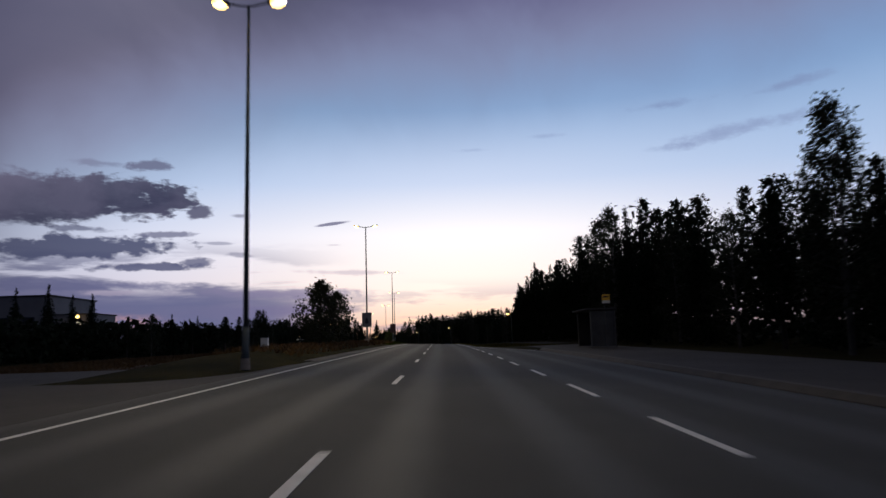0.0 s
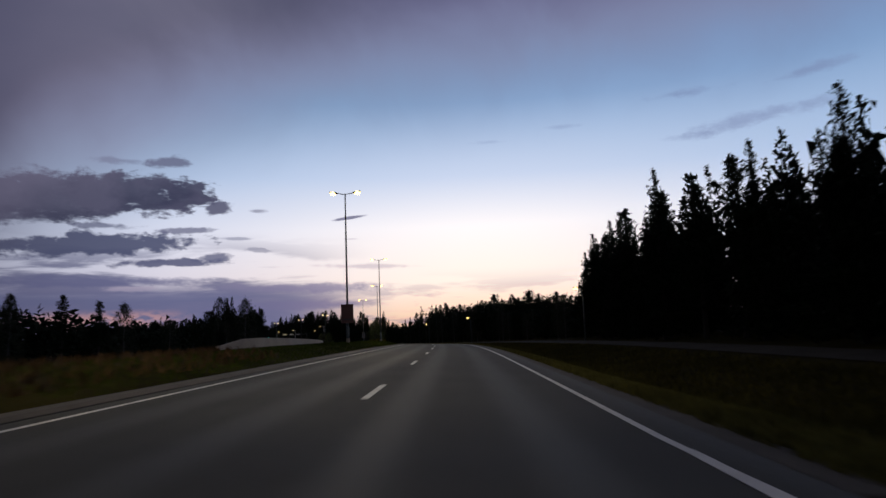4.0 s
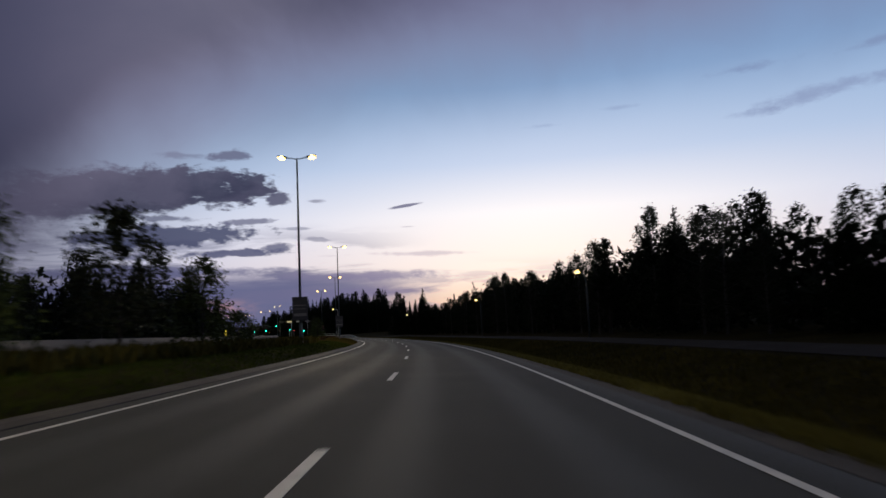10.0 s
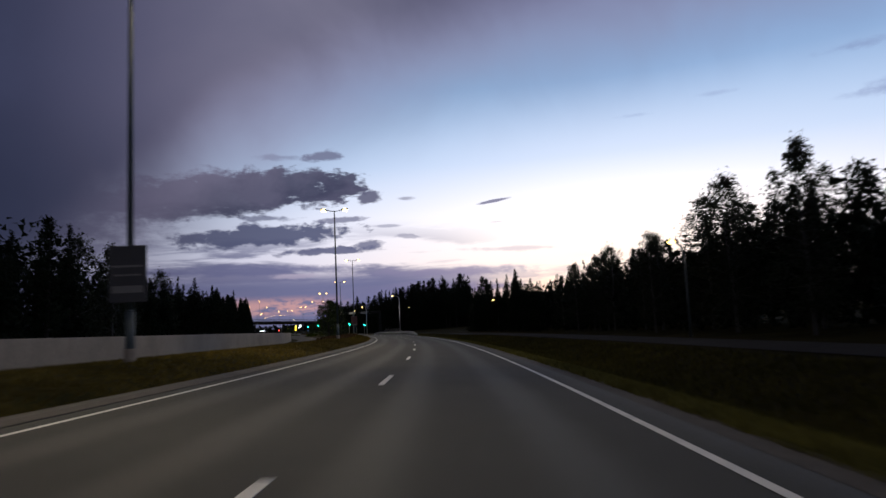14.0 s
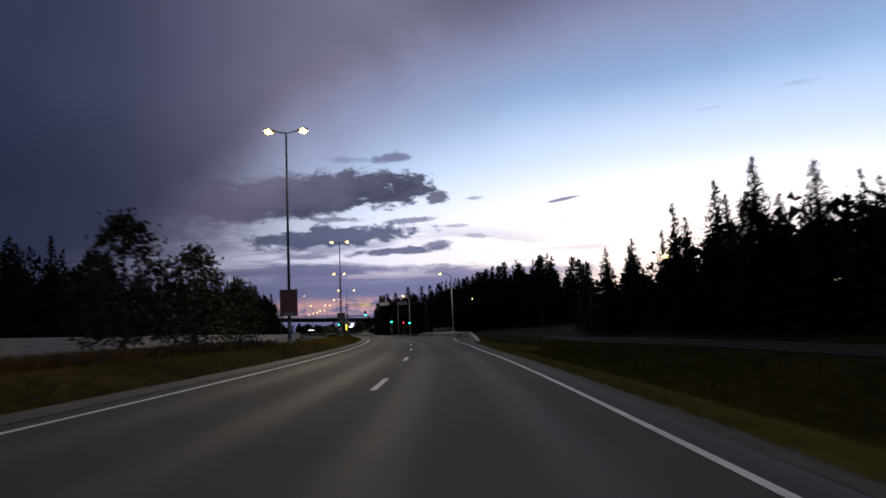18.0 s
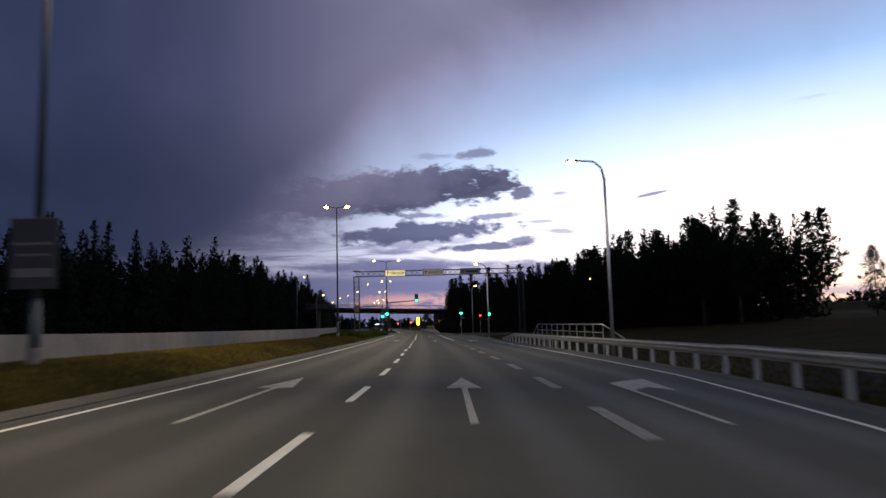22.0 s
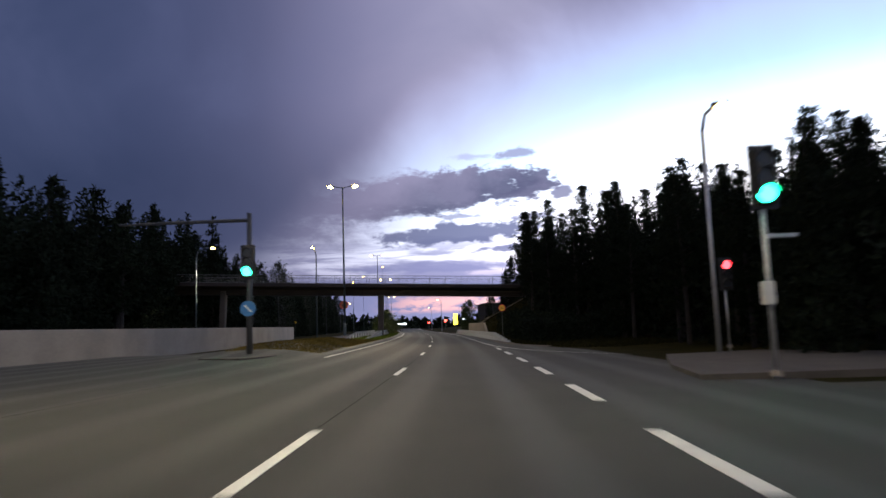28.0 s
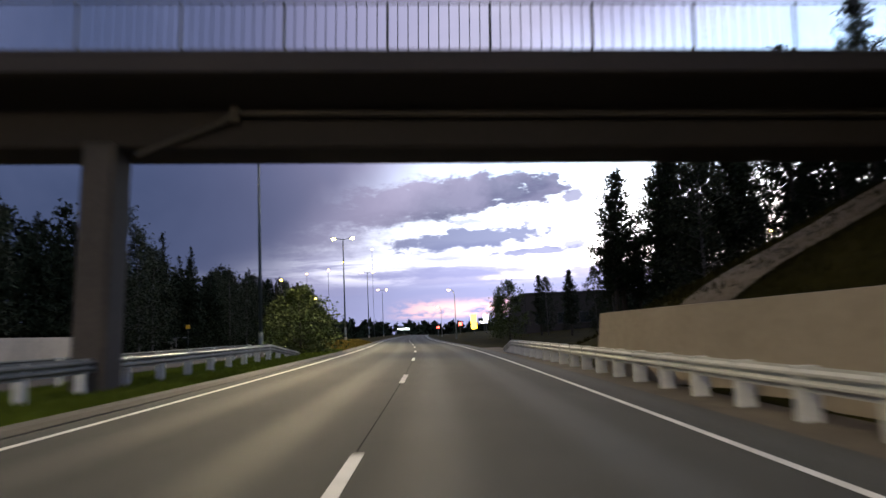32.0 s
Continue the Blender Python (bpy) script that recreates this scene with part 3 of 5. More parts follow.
tagged(new("shoulder", strip("shoulder", 54, 474, [(lambda s: right_paved(s) - 0.02, lambda s: cross(right_paved(s)) + 0.005), (lambda s: right_paved(s) + 0.45, lambda s: cross(right_paved(s)) - 0.03)], GRAVEL)), "strip of loose grey gravel beside the asphalt", "shoulder", kind="structure")
tagged(new("pavement", strip("pavement", -60, 44, [(lambda s: max(8.2, 0) + 0.32, lambda s: cross(8.2) + 0.14), (13.5, -0.05)], ASPHALT_OLD)), "bus stop platform of worn asphalt", "pavement", kind="structure")


def kerb(name, s0, s1, d, h, label, wide=0.32, side=1):
    f = d if callable(d) else (lambda s: d)
    rows = [(lambda s: f(s), lambda s: cross(f(s)) - 0.05), (lambda s: f(s) + side * 0.01, lambda s: cross(f(s)) + 0.02), (lambda s: f(s) + side * 0.14, lambda s: cross(f(s)) + h), (lambda s: f(s) + side * wide, lambda s: cross(f(s)) + h + 0.01), (lambda s: f(s) + side * wide, lambda s: cross(f(s)) - 0.3)]
    return tagged(new(name, strip(name, s0, s1, rows if side > 0 else rows, KERB, 1.0)), label, "kerb", kind="structure")


kerb("kerb_median", 13, 487, -4.02, 0.07, "low granite kerb along the grassed median", 0.42, -1)
kerb("kerb_median_on", 523, 760, -4.02, 0.07, "low granite kerb along the grassed median", 0.42, -1)
kerb("kerb_platform", -60, 34, 8.2, 0.14, "raised kerb of the bus stop platform", 0.32, 1)

# ---- painted lines ----


def line(name, s0, s1, d, wide=0.105, mat=PAINT, label="white painted edge line"):
    f = d if callable(d) else (lambda s: d)
    ob = new(name, strip(name, s0, s1, [(lambda s: f(s) - wide / 2, lambda s: cross(f(s) - wide / 2) + 0.007), (lambda s: f(s) + wide / 2, lambda s: cross(f(s) + wide / 2) + 0.007)], mat, 1.5))
    ob.parent = road
    ob["label"] = label
    return ob


line("edge_line", -60, 490, -3.59)
line("edge_line", 513, 900, -3.59)
line("edge_line", 34, 480, right_line)
line("edge_line", 514.5, 900, right_line_on)
line("lane_line", 442.4, 487.4, lambda s: float(np.interp(s, [442, 487], [0.22, 0.17])), 0.14, label="unbroken white lane line before the signals")
line("lane_line", 442.4, 487.9, lambda s: float(np.interp(s, [442, 488], [4.08, 4.02])), 0.22, label="broad unbroken white line beside the turning lane")


line("asphalt_joint", 489, 880, 0.12, 0.018, TAR, "dark sealed joint between the lanes")


def dash_mesh(length, wide, mat):
    v = [(-wide / 2, 0, 0), (wide / 2, 0, 0), (wide / 2, length, 0), (-wide / 2, length, 0)]
    return mesh_from("lane_dash", v + [(x, y, -0.006) for x, y, z in v], [(0, 1, 2, 3), (0, 4, 5, 1), (1, 5, 6, 2), (2, 6, 7, 3), (3, 7, 4, 0)], mat)


DASH, DASH_SHORT, DASH_WIDE, DASH_WORN = dash_mesh(3.0, 0.12, PAINT), dash_mesh(2.8, 0.13, PAINT), dash_mesh(3.0, 0.19, PAINT), dash_mesh(3.0, 0.22, PAINT_WORN)


def dash(s, d, me):
    ob = new("lane_dash", me)
    ob.parent = road
    ob.matrix_basis = set_at(s, d, cross(d) + 0.008 + 0.0) @ Euler((math.atan(float(np.interp(s, CHAIN, RISE))), math.atan(CROSSFALL), 0)).to_matrix().to_4x4()
    return ob


LANE = 0.14
for s in range(-60, 361, 12):
    dash(s + 0.77, LANE, DASH)
for k in range(12):
    dash(366.5 + 6.145 * k, -0.03 if k < 8 else 0.05, DASH_SHORT)
for s in range(491, 840, 12):
    dash(s - 0.17, LANE, DASH)
for k in range(-10, 8):
    dash(9.9 + 6.12 * k, float(np.interp(9.9 + 6.12 * k, [-8, 10, 50], [4.22, 3.98, 3.8])), DASH)
for k in range(12):
    dash(368.9 + 6.15 * k, 3.77, DASH_WORN)
for k in range(6):
    dash(490.9 + 6.07 * k, 3.93, DASH_WIDE)


def flat_shape(name, outline, mat, s, d, label):
    """A painted figure on the road, its outline in metres to the right and ahead."""
    bm = B()
    vs = [bm.verts.new((x, y, 0)) for x, y in outline]
    bm.faces.new(vs)
    bm.normal_update()
    bmesh.ops.triangulate(bm, faces=bm.faces[:])
    ob = part(name, bm, mat, road, label)
    ob.matrix_basis = set_at(s, d, cross(d) + 0.009) @ Euler((math.atan(float(np.interp(s, CHAIN, RISE))), math.atan(CROSSFALL), 0)).to_matrix().to_4x4()


AHEAD = [(-0.055, 0), (0.055, 0), (0.055, 5.0), (0.35, 5.0), (0, 7.7), (-0.35, 5.0), (-0.055, 5.0)]
TURN = [(-0.055, 0), (0.055, 0), (0.055, 4.6), (0.5, 5.3), (0.85, 4.5), (1.0, 7.4), (0.45, 6.9), (-0.055, 6.2)]
for s, ds in ((382.4, (-1.85, 1.9, 5.1)), (434.2, (-1.55, 2.15, 5.36)), (469.2, (-1.6, 2.1, 5.3))):
    flat_shape("lane_arrow", AHEAD, PAINT_FADED, s, ds[0], "faded painted arrow that points ahead")
    flat_shape("lane_arrow", AHEAD, PAINT_FADED, s, ds[1], "faded painted arrow that points ahead")
    flat_shape("lane_arrow", TURN, PAINT_FADED, s, ds[2], "faded painted arrow that bends to the right")
for a, b in ((-3.7, -2.8), (-2.0, -1.12), (-0.35, 1.0), (1.92, 2.68), (3.56, 8.4)):
    flat_shape("stop_bar", [(a, 0), (b, 0), (b, 0.4), (a, 0.4)], PAINT, 487.35, 0.0, "painted bar across the lanes at the signals")

# ---- the low wall beyond the opposite carriageway ----


def wall_offset(s):
    return float(np.interp(s, [113, 123, 480, 560, 610], [-20.0, -18.8, -18.3, -20.0, -23.4]))


def wall_top(s):
    return float(np.interp(s, [113, 120, 300, 370, 420, 470, 520, 610], [0.7, 1.5, 1.62, 1.45, 1.36, 1.5, 1.68, 1.85]))


barrier = tagged(new("barrier_wall"), "long low wall of pale concrete panels beyond the opposite carriageway", "wall", kind="structure")
for k, s in enumerate(np.arange(113, 608, 6.0)):
    rows = [(lambda q: wall_offset(q) + 0.12, -1.1), (lambda q: wall_offset(q) + 0.10, lambda q: wall_top(q) - 0.03), (lambda q: wall_offset(q) + 0.06, wall_top), (lambda q: wall_offset(q) - 0.10, wall_top), (lambda q: wall_offset(q) - 0.12, -1.1)]
    part("wall_panel", strip("wall_panel", s, s + 5.97, rows, CONCRETE, 3.0), None, barrier)


# ---- trees ----
rng = np.random.default_rng(7)


def leaf_cloud(centres, size, stretch, droop=0.0):
    """Small pointed leaf clumps, one triangle each, round the centres; stretch is length by width."""
    n = len(centres)
    u = rng.normal(size=(n, 3))
    u /= np.linalg.norm(u, axis=1)[:, None]
    u[:, 2] -= droop
    v = np.cross(u, rng.normal(size=(n, 3)))
    v /= np.linalg.norm(v, axis=1)[:, None]
    a = (size * rng.uniform(0.6, 1.4, n))[:, None]
    p = np.empty((n, 3, 3))
    p[:, 0], p[:, 1], p[:, 2] = centres - u * a * stretch * 0.5 - v * a * 0.5, centres - u * a * stretch * 0.5 + v * a * 0.5, centres + u * a * stretch * 0.5
    return p.reshape(-1, 3)


def soup(name, verts, mat):
    """A mesh of loose triangles."""
    n = len(verts) // 3
    me = bpy.data.meshes.new(name)
    me.vertices.add(3 * n)
    me.vertices.foreach_set("co", verts.astype(np.float32).ravel())
    me.loops.add(3 * n)
    me.loops.foreach_set("vertex_index", np.arange(3 * n, dtype=np.int32))
    me.polygons.add(n)
    me.polygons.foreach_set("loop_start", np.arange(0, 3 * n, 3, dtype=np.int32))
    me.materials.append(mat)
    me.update(calc_edges=True)
    return me


def spruce_crown(h, r, per=10):
    pts, sizes = [], []
    z = 0.07 * h
    while z < h * 0.985:
        reach = r * (1 - z / h) ** 0.85 * rng.uniform(0.85, 1.1) + 0.05
        for a in rng.uniform(0, 2 * math.pi, per if z < 0.6 * h else max(5, int(per * 1.4 * (1 - z / h)) + 4)):
            long = reach * rng.uniform(0.6, 1.1)
            m = max(3, int(long * 7))
            sizes.append(np.full(m, 0.17 * (0.42 + 0.58 * min(1.0, reach / 1.1))))
            q = np.linspace(0.12, 1, m)
            sag = -0.28 * long * q**1.3 + 0.10 * long * q**3
            side = rng.normal(0, 0.10 * long, m) * (1 - 0.5 * q)
            pts.append(np.stack([np.cos(a) * long * q - np.sin(a) * side, np.sin(a) * long * q + np.cos(a) * side, z + sag + rng.normal(0, 0.06, m)], 1))
        z += 0.040 * h * (0.5 + 0.5 * (1 - z / h)) * rng.uniform(0.8, 1.2)
    pts = np.concatenate(pts)
    sizes = np.concatenate(sizes)
    tip = np.stack([np.zeros(8), np.zeros(8), np.linspace(0.93 * h, 1.0 * h, 8)], 1)
    pts = np.concatenate([pts, pts + rng.normal(0, 0.15, pts.shape) * (sizes / 0.17)[:, None], tip])
    return leaf_cloud(pts, np.concatenate([sizes, sizes, np.full(8, 0.09)]), 2.4, 0.35)


def clump_crown(h, low, r, clumps, per, size, stretch, flat=0.6, form=0.7):
    """A crown of many loose leaf clumps on limbs, with gaps between."""
    pts, tips = [], []
    for k in range(clumps):
        f = (k + rng.uniform(0, 1)) / clumps
        z = low * h + (1 - low) * h * f * 0.98
        if form < 0:
            reach = r * (min(1.0, 0.45 + 2.2 * f) * (1 - f) ** -form + 0.03) * rng.uniform(0.1, 1.0) ** 0.6
        else:
            reach = r * (math.sin(math.pi * min(1, 0.2 + 0.8 * f)) ** form + 0.06) * rng.uniform(0.1, 1.0) ** 0.6
        a = k * 2.4 + rng.uniform(-0.6, 0.6)
        c = np.array([math.cos(a) * reach, math.sin(a) * reach, z])
        if k % 2:
            tips.append(c)
        w = r * rng.uniform(0.10, 0.26) * (1.15 - (0.5 if form > 0 else 0.85) * f)
        n = int(per * rng.uniform(0.5, 1.4))
        pts.append(c + rng.normal(size=(n, 3)) * np.array([w, w, w * flat]))
    return leaf_cloud(np.concatenate(pts), size, stretch), tips


def pine_crown(h, low, r, tufts, size, stretch):
    """Whorls of rising boughs with needle tufts along their outer halves."""
    pts, tips = [], []
    z = low * h
    while z < 0.985 * h:
        f = (z - low * h) / (h - low * h)
        reach = r * min(1.0, 0.5 + 1.7 * f) * (1 - f) ** 0.75 * rng.uniform(0.65, 1.15) + 0.12
        for a in rng.uniform(0, 2 * math.pi) + np.arange(5 if f < 0.75 else 4) * 1.3 + rng.normal(0, 0.3, 5 if f < 0.75 else 4):
            long = reach * rng.uniform(0.45, 1.2)
            rise = rng.uniform(-0.05, 0.45)
            if f < 0.8:
                tips.append(np.array([math.cos(a) * long * 0.8, math.sin(a) * long * 0.8, z + rise * long * 0.8]))
            for q in np.linspace(0.35 if f < 0.6 else 0.1, 1.0, max(2, int(long / 0.28))):
                w = 0.13 + 0.05 * long * (1 - q)
                c = np.array([math.cos(a) * long * q, math.sin(a) * long * q, z + rise * long * q + 0.1 * q * q * long])
                pts.append(c + rng.normal(size=(tufts, 3)) * np.array([w, w, w * 0.55]))
        z += rng.uniform(0.32, 0.55) * (1.0 if f < 0.7 else 0.75)
    return leaf_cloud(np.concatenate(pts), size, stretch), tips[::2]


def trunk_mesh(h, r, mat, tips=(), lean=0.0):
    bm = B()
    knots = [(0, 0, -0.5), (lean * 0.2, 0, h * 0.3), (lean * 0.6, lean * 0.2, h * 0.65), (lean, 0, h * 0.97)]
    bent(bm, knots, [r * 1.15, r * 0.85, r * 0.5, r * 0.08], 7)
    for c in tips:
        root = (0, 0, max(0.25 * h, float(c[2]) - 0.35 * math.hypot(c[0], c[1]) - 0.2))
        rod(bm, root, tuple(map(float, c)), r * 0.22, r * 0.05, 4)
    return finish(bm, "trunk", mat)


KINDS = {}


def make_kind(key, label, trunk, crown, leaf_mat, height):
    KINDS[key] = (label, trunk, soup("crown", crown, leaf_mat), height)


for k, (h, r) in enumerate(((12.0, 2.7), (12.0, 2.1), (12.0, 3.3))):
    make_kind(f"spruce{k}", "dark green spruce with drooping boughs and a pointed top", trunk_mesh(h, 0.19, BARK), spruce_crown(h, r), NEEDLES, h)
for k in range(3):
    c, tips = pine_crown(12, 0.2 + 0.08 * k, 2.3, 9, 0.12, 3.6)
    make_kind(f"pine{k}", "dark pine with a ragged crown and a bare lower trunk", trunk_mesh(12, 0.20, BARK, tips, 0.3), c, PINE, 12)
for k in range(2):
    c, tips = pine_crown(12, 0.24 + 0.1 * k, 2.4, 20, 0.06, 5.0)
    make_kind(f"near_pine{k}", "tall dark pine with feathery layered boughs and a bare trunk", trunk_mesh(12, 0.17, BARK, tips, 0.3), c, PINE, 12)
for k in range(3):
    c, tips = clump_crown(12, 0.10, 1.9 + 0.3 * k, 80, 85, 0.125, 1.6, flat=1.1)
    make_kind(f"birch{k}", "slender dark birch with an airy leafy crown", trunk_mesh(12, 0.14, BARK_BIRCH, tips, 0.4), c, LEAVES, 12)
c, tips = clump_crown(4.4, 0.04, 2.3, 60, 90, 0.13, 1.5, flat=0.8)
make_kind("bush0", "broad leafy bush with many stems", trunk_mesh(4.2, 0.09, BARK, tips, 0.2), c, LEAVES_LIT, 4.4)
c, tips = clump_crown(4.4, 0.04, 1.5, 60, 80, 0.12, 1.5, flat=0.9)
make_kind("bush1", "dark leafy bush with many stems", trunk_mesh(4.2, 0.08, BARK, tips, 0.2), c, LEAVES, 4.4)
c, tips = clump_crown(5, 0.22, 1.5, 45, 70, 0.12, 1.5, flat=0.9)
make_kind("tree1", "young dark broad-leaved tree on a thin trunk", trunk_mesh(5, 0.07, BARK, tips, 0.15), c, LEAVES, 5)
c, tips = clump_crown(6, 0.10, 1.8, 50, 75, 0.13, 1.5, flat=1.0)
make_kind("tree0", "young broad-leaved tree with leaves in a lit green", trunk_mesh(6, 0.09, BARK, tips, 0.2), c, LEAVES_LIT, 6)
THIN = {}
for key, (_, _, crown, h0) in KINDS.items():
    co = np.empty(len(crown.vertices) * 3, dtype=np.float32)
    crown.vertices.foreach_get("co", co)
    tri = co.reshape(-1, 3, 3)[::(5 if key.startswith("near") else 4)]
    mid = tri.mean(1, keepdims=True)
    THIN[key] = mid + (tri - mid) * 1.7

MADE = {}


def plant(key, s, d, height, group="", label="", turn=None):
    text, trunk, crown, h0 = KINDS[key]
    z = land(s, d) - 0.05
    turn = float(rng.uniform(0, 360)) if turn is None else turn
    m = set_at(s, d, z, turn, height / h0)
    if key in MADE:
        ob = copy_thing(MADE[key], m)
        ob.matrix_basis = m
        return tagged(ob, label or text, group=group)
    name = "bush" if key.startswith("bush") else "tree"
    ob = thing(name, m, label or text, "bush" if name == "bush" else "tree", group)
    part("trunk", trunk, None, ob)
    part("crown", crown, None, ob)
    MADE[key] = ob
    return ob


BACK = {}


def stand(s0, s1, d0, d1, spacing, heights, kinds, rows, group, single=1):
    """A stand of trees between two offsets; heights are (chainage, metres) knots of its skyline. The rows behind the first are one mass."""
    for r in range(rows):
        d = d0 + (d1 - d0) * (r / max(1, rows - 1))
        s = s0 + float(rng.uniform(0, spacing))
        while s < s1:
            h = float(np.interp(s, [k[0] for k in heights], [k[1] for k in heights])) 
            h = (h - land(s, d)) * float(rng.uniform(0.8, 1.05)) * (1 + 0.07 * r)
            key, dd = kinds[int(rng.integers(len(kinds)))], d + float(rng.uniform(-1.6, 1.6))
            if r < single:
                plant(key, s, dd, h, group)
            else:
                m = np.array(set_at(s, dd, land(s, dd), float(rng.uniform(0, 360)), h / KINDS[key][3]))
                t = THIN[key].reshape(-1, 3)
                BACK.setdefault(group, []).append(t @ m[:3, :3].T + m[:3, 3])
            s += spacing * float(rng.uniform(0.6, 1.5)) * (1 + 0.2 * r)


def thicket(s0, s1, d0, d1, heights, group, per_metre=55, size=0.55, full=0.55):
    """Undergrowth and lower boughs between the trunks, dense below and ragged above."""
    n = int((s1 - s0) * per_metre)
    s, d = rng.uniform(s0, s1, n), rng.uniform(d0, d1, n)
    top = np.interp(s, [k[0] for k in heights], [k[1] for k in heights]) * (full + 0.1 * np.sin(s * 0.9) + 0.08 * np.sin(s * 2.3 + 1))
    z = top * rng.uniform(0, 1, n) ** 0.9
    base = land_many(s, d)
    BACK.setdefault(group, []).append(leaf_cloud(np.stack(at_road(s, d, base + z), 1), size, 1.5))


SP, PI, BI = ["spruce0", "spruce1", "spruce2"], ["pine0", "pine1", "pine2"], ["birch0", "birch1", "birch2"]
RIGHT = [(0, 10.6), (15, 10.2), (24, 8.6), (30, 9.6), (38, 11.0), (41, 13.4), (47, 13.4), (53, 14.2), (60, 13.2), (67, 13.8), (74, 14.6), (80, 13.4), (88, 13.2), (97, 13.9), (108, 14.5), (117, 13.8), (124, 12.3), (129, 14.2), (134, 14.0), (139, 12.6), (142, 11.6), (145, 7.8), (150, 6.4), (160, 6.2), (174, 6.0), (188, 7.0), (194, 8.6), (200, 9.4), (210, 10.8), (217, 11.3), (222, 10.5), (228, 9.6), (232, 8.9), (241, 8.5), (246, 9.2), (252, 9.9), (264, 9.8), (270, 10.2), (278, 9.8), (290, 8.8), (302, 8.6), (312, 6.4), (318, 8.0), (327, 8.5), (333, 8.6), (338, 9.5), (345, 9.9), (355, 8.9), (368, 7.8), (376, 7.0)]
R_NAME, L_NAME = "wood on the right of the road", "wood beyond the opposite carriageway"
stand(-5, 64, 19.5, 30, 4.2, RIGHT, BI + PI + ["spruce1"], 3, R_NAME)
stand(64, 142, 20, 31, 4.0, RIGHT, SP + ["pine0"], 3, R_NAME)
stand(142, 240, 21, 32, 4.6, RIGHT, BI + BI + ["pine1", "spruce2"], 3, R_NAME)
stand(240, 300, 21, 32, 4.2, RIGHT, PI + BI, 3, R_NAME)
stand(300, 376, 21, 32, 4.0, RIGHT, SP + ["birch1"], 3, R_NAME)
thicket(-40, 376, 21, 30, [(-40, 12)] + RIGHT, R_NAME, 75, 0.5, 0.66)
for s, d, h in ((378, 22, 7.6), (69, 20, 13.4), (116, 20, 12.0), (122, 20, 11.8), (342, 20, 10), (338, 20.5, 10.4)):
    plant("spruce0", s, d, h, R_NAME)
plant("near_pine0", 456, 40.2, 15.6, R_NAME)
plant("spruce2", 437, 55.6, 17.8, R_NAME)
plant("pine1", 484, 66, 12.5, R_NAME)
for s, d, h in ((128, 23.5, 13.4), (136.4, 24, 15.2), (140, 24, 13.3)):
    plant("spruce0", s, d, h, R_NAME)
plant("pine1", 525, 26, 12.5, R_NAME)
plant("near_pine1", 531, 18, 9.8, R_NAME)
W_NAME = "wood behind the signals"
stand(460, 480, 39, 54, 2.5, [(460, 14), (480, 14)], SP + PI, 4, W_NAME)
stand(476, 500, 34, 50, 2.5, [(476, 13.5), (500, 14.5)], SP + SP + PI, 4, W_NAME)
stand(498, 522, 28, 48, 2.7, [(498, 13.5), (522, 14.5)], SP + SP + PI, 4, W_NAME)
thicket(460, 522, 42, 54, [(460, 13), (522, 14)], W_NAME, 150, 0.3, 0.75)
thicket(480, 522, 34, 44, [(480, 13), (522, 14)], W_NAME, 110, 0.3, 0.7)
stand(428, 462, 60, 74, 5.0, [(428, 12), (462, 10)], BI + PI, 2, W_NAME)
thicket(392, 438, 50, 62, [(392, 7), (438, 8)], W_NAME, 90, 0.4, 0.65)
thicket(420, 462, 62, 74, [(420, 10), (462, 9)], W_NAME, 80, 0.5, 0.6)
F_NAME = "wood beside the footbridge"
stand(507, 556, 15.5, 30, 2.6, [(507, 10), (520, 10.6), (530, 10.4), (538, 11.4), (545, 13.2), (556, 15.2)], ["near_pine0", "near_pine1", "near_pine0", "spruce1"], 4, F_NAME, 2)
stand(556, 571, 14.5, 30, 4.4, [(556, 15.4), (571, 17)], ["near_pine0", "near_pine1"], 3, F_NAME, 2)
thicket(505, 572, 15, 30, [(505, 9), (523, 10.5), (543, 12.5), (572, 15)], F_NAME, 300, 0.26, 0.54)
thicket(552, 571, 13, 22, [(552, 10), (571, 14)], F_NAME, 240, 0.24, 0.45)
thicket(518, 550, 15.5, 26, [(518, 8.5), (535, 9.8), (550, 12.5)], F_NAME, 260, 0.24, 0.86)
thicket(538, 564, 7.6, 13, [(538, 2.2), (556, 3.0), (564, 2.4)], F_NAME, 420, 0.2, 0.8)
for s, d, h in ((556, 12.5, 11.5), (560, 11.2, 12), (565, 11.6, 12.5), (569, 12.4, 11.5), (563, 14, 13.5)):
    plant("near_pine0" if s % 2 else "near_pine1", s, d, h, F_NAME)
thicket(553, 569, 11, 15, [(553, 7), (569, 9)], F_NAME, 200, 0.22, 0.6)
stand(581, 594, 18, 26, 3.4, [(580, 13.5), (592, 14)], ["near_pine0", "near_pine1", "birch0"], 2, F_NAME, 2)
stand(598, 616, 16.8, 25, 2.6, [(598, 13), (616, 13.5)], BI + PI, 3, F_NAME, 2)
stand(580, 598, 21, 28, 3.0, [(580, 6.5), (598, 7.5)], BI, 2, F_NAME, 2)
FAR_R = "far wood on the right"
stand(476, 640, 50, 62, 5, [(470, 17), (500, 20.5), (540, 22.5), (640, 23)], SP + PI, 3, FAR_R, 0)
stand(300, 442, 78, 108, 6, [(300, 18), (360, 19.5), (442, 20.5)], SP + PI, 3, FAR_R, 0)
thicket(296, 442, 80, 104, [(300, 17), (360, 18), (442, 19)], FAR_R, 110, 0.8, 0.8)
thicket(490, 660, 52, 66, [(490, 18), (540, 22), (660, 22)], FAR_R, 80, 0.6, 0.7)
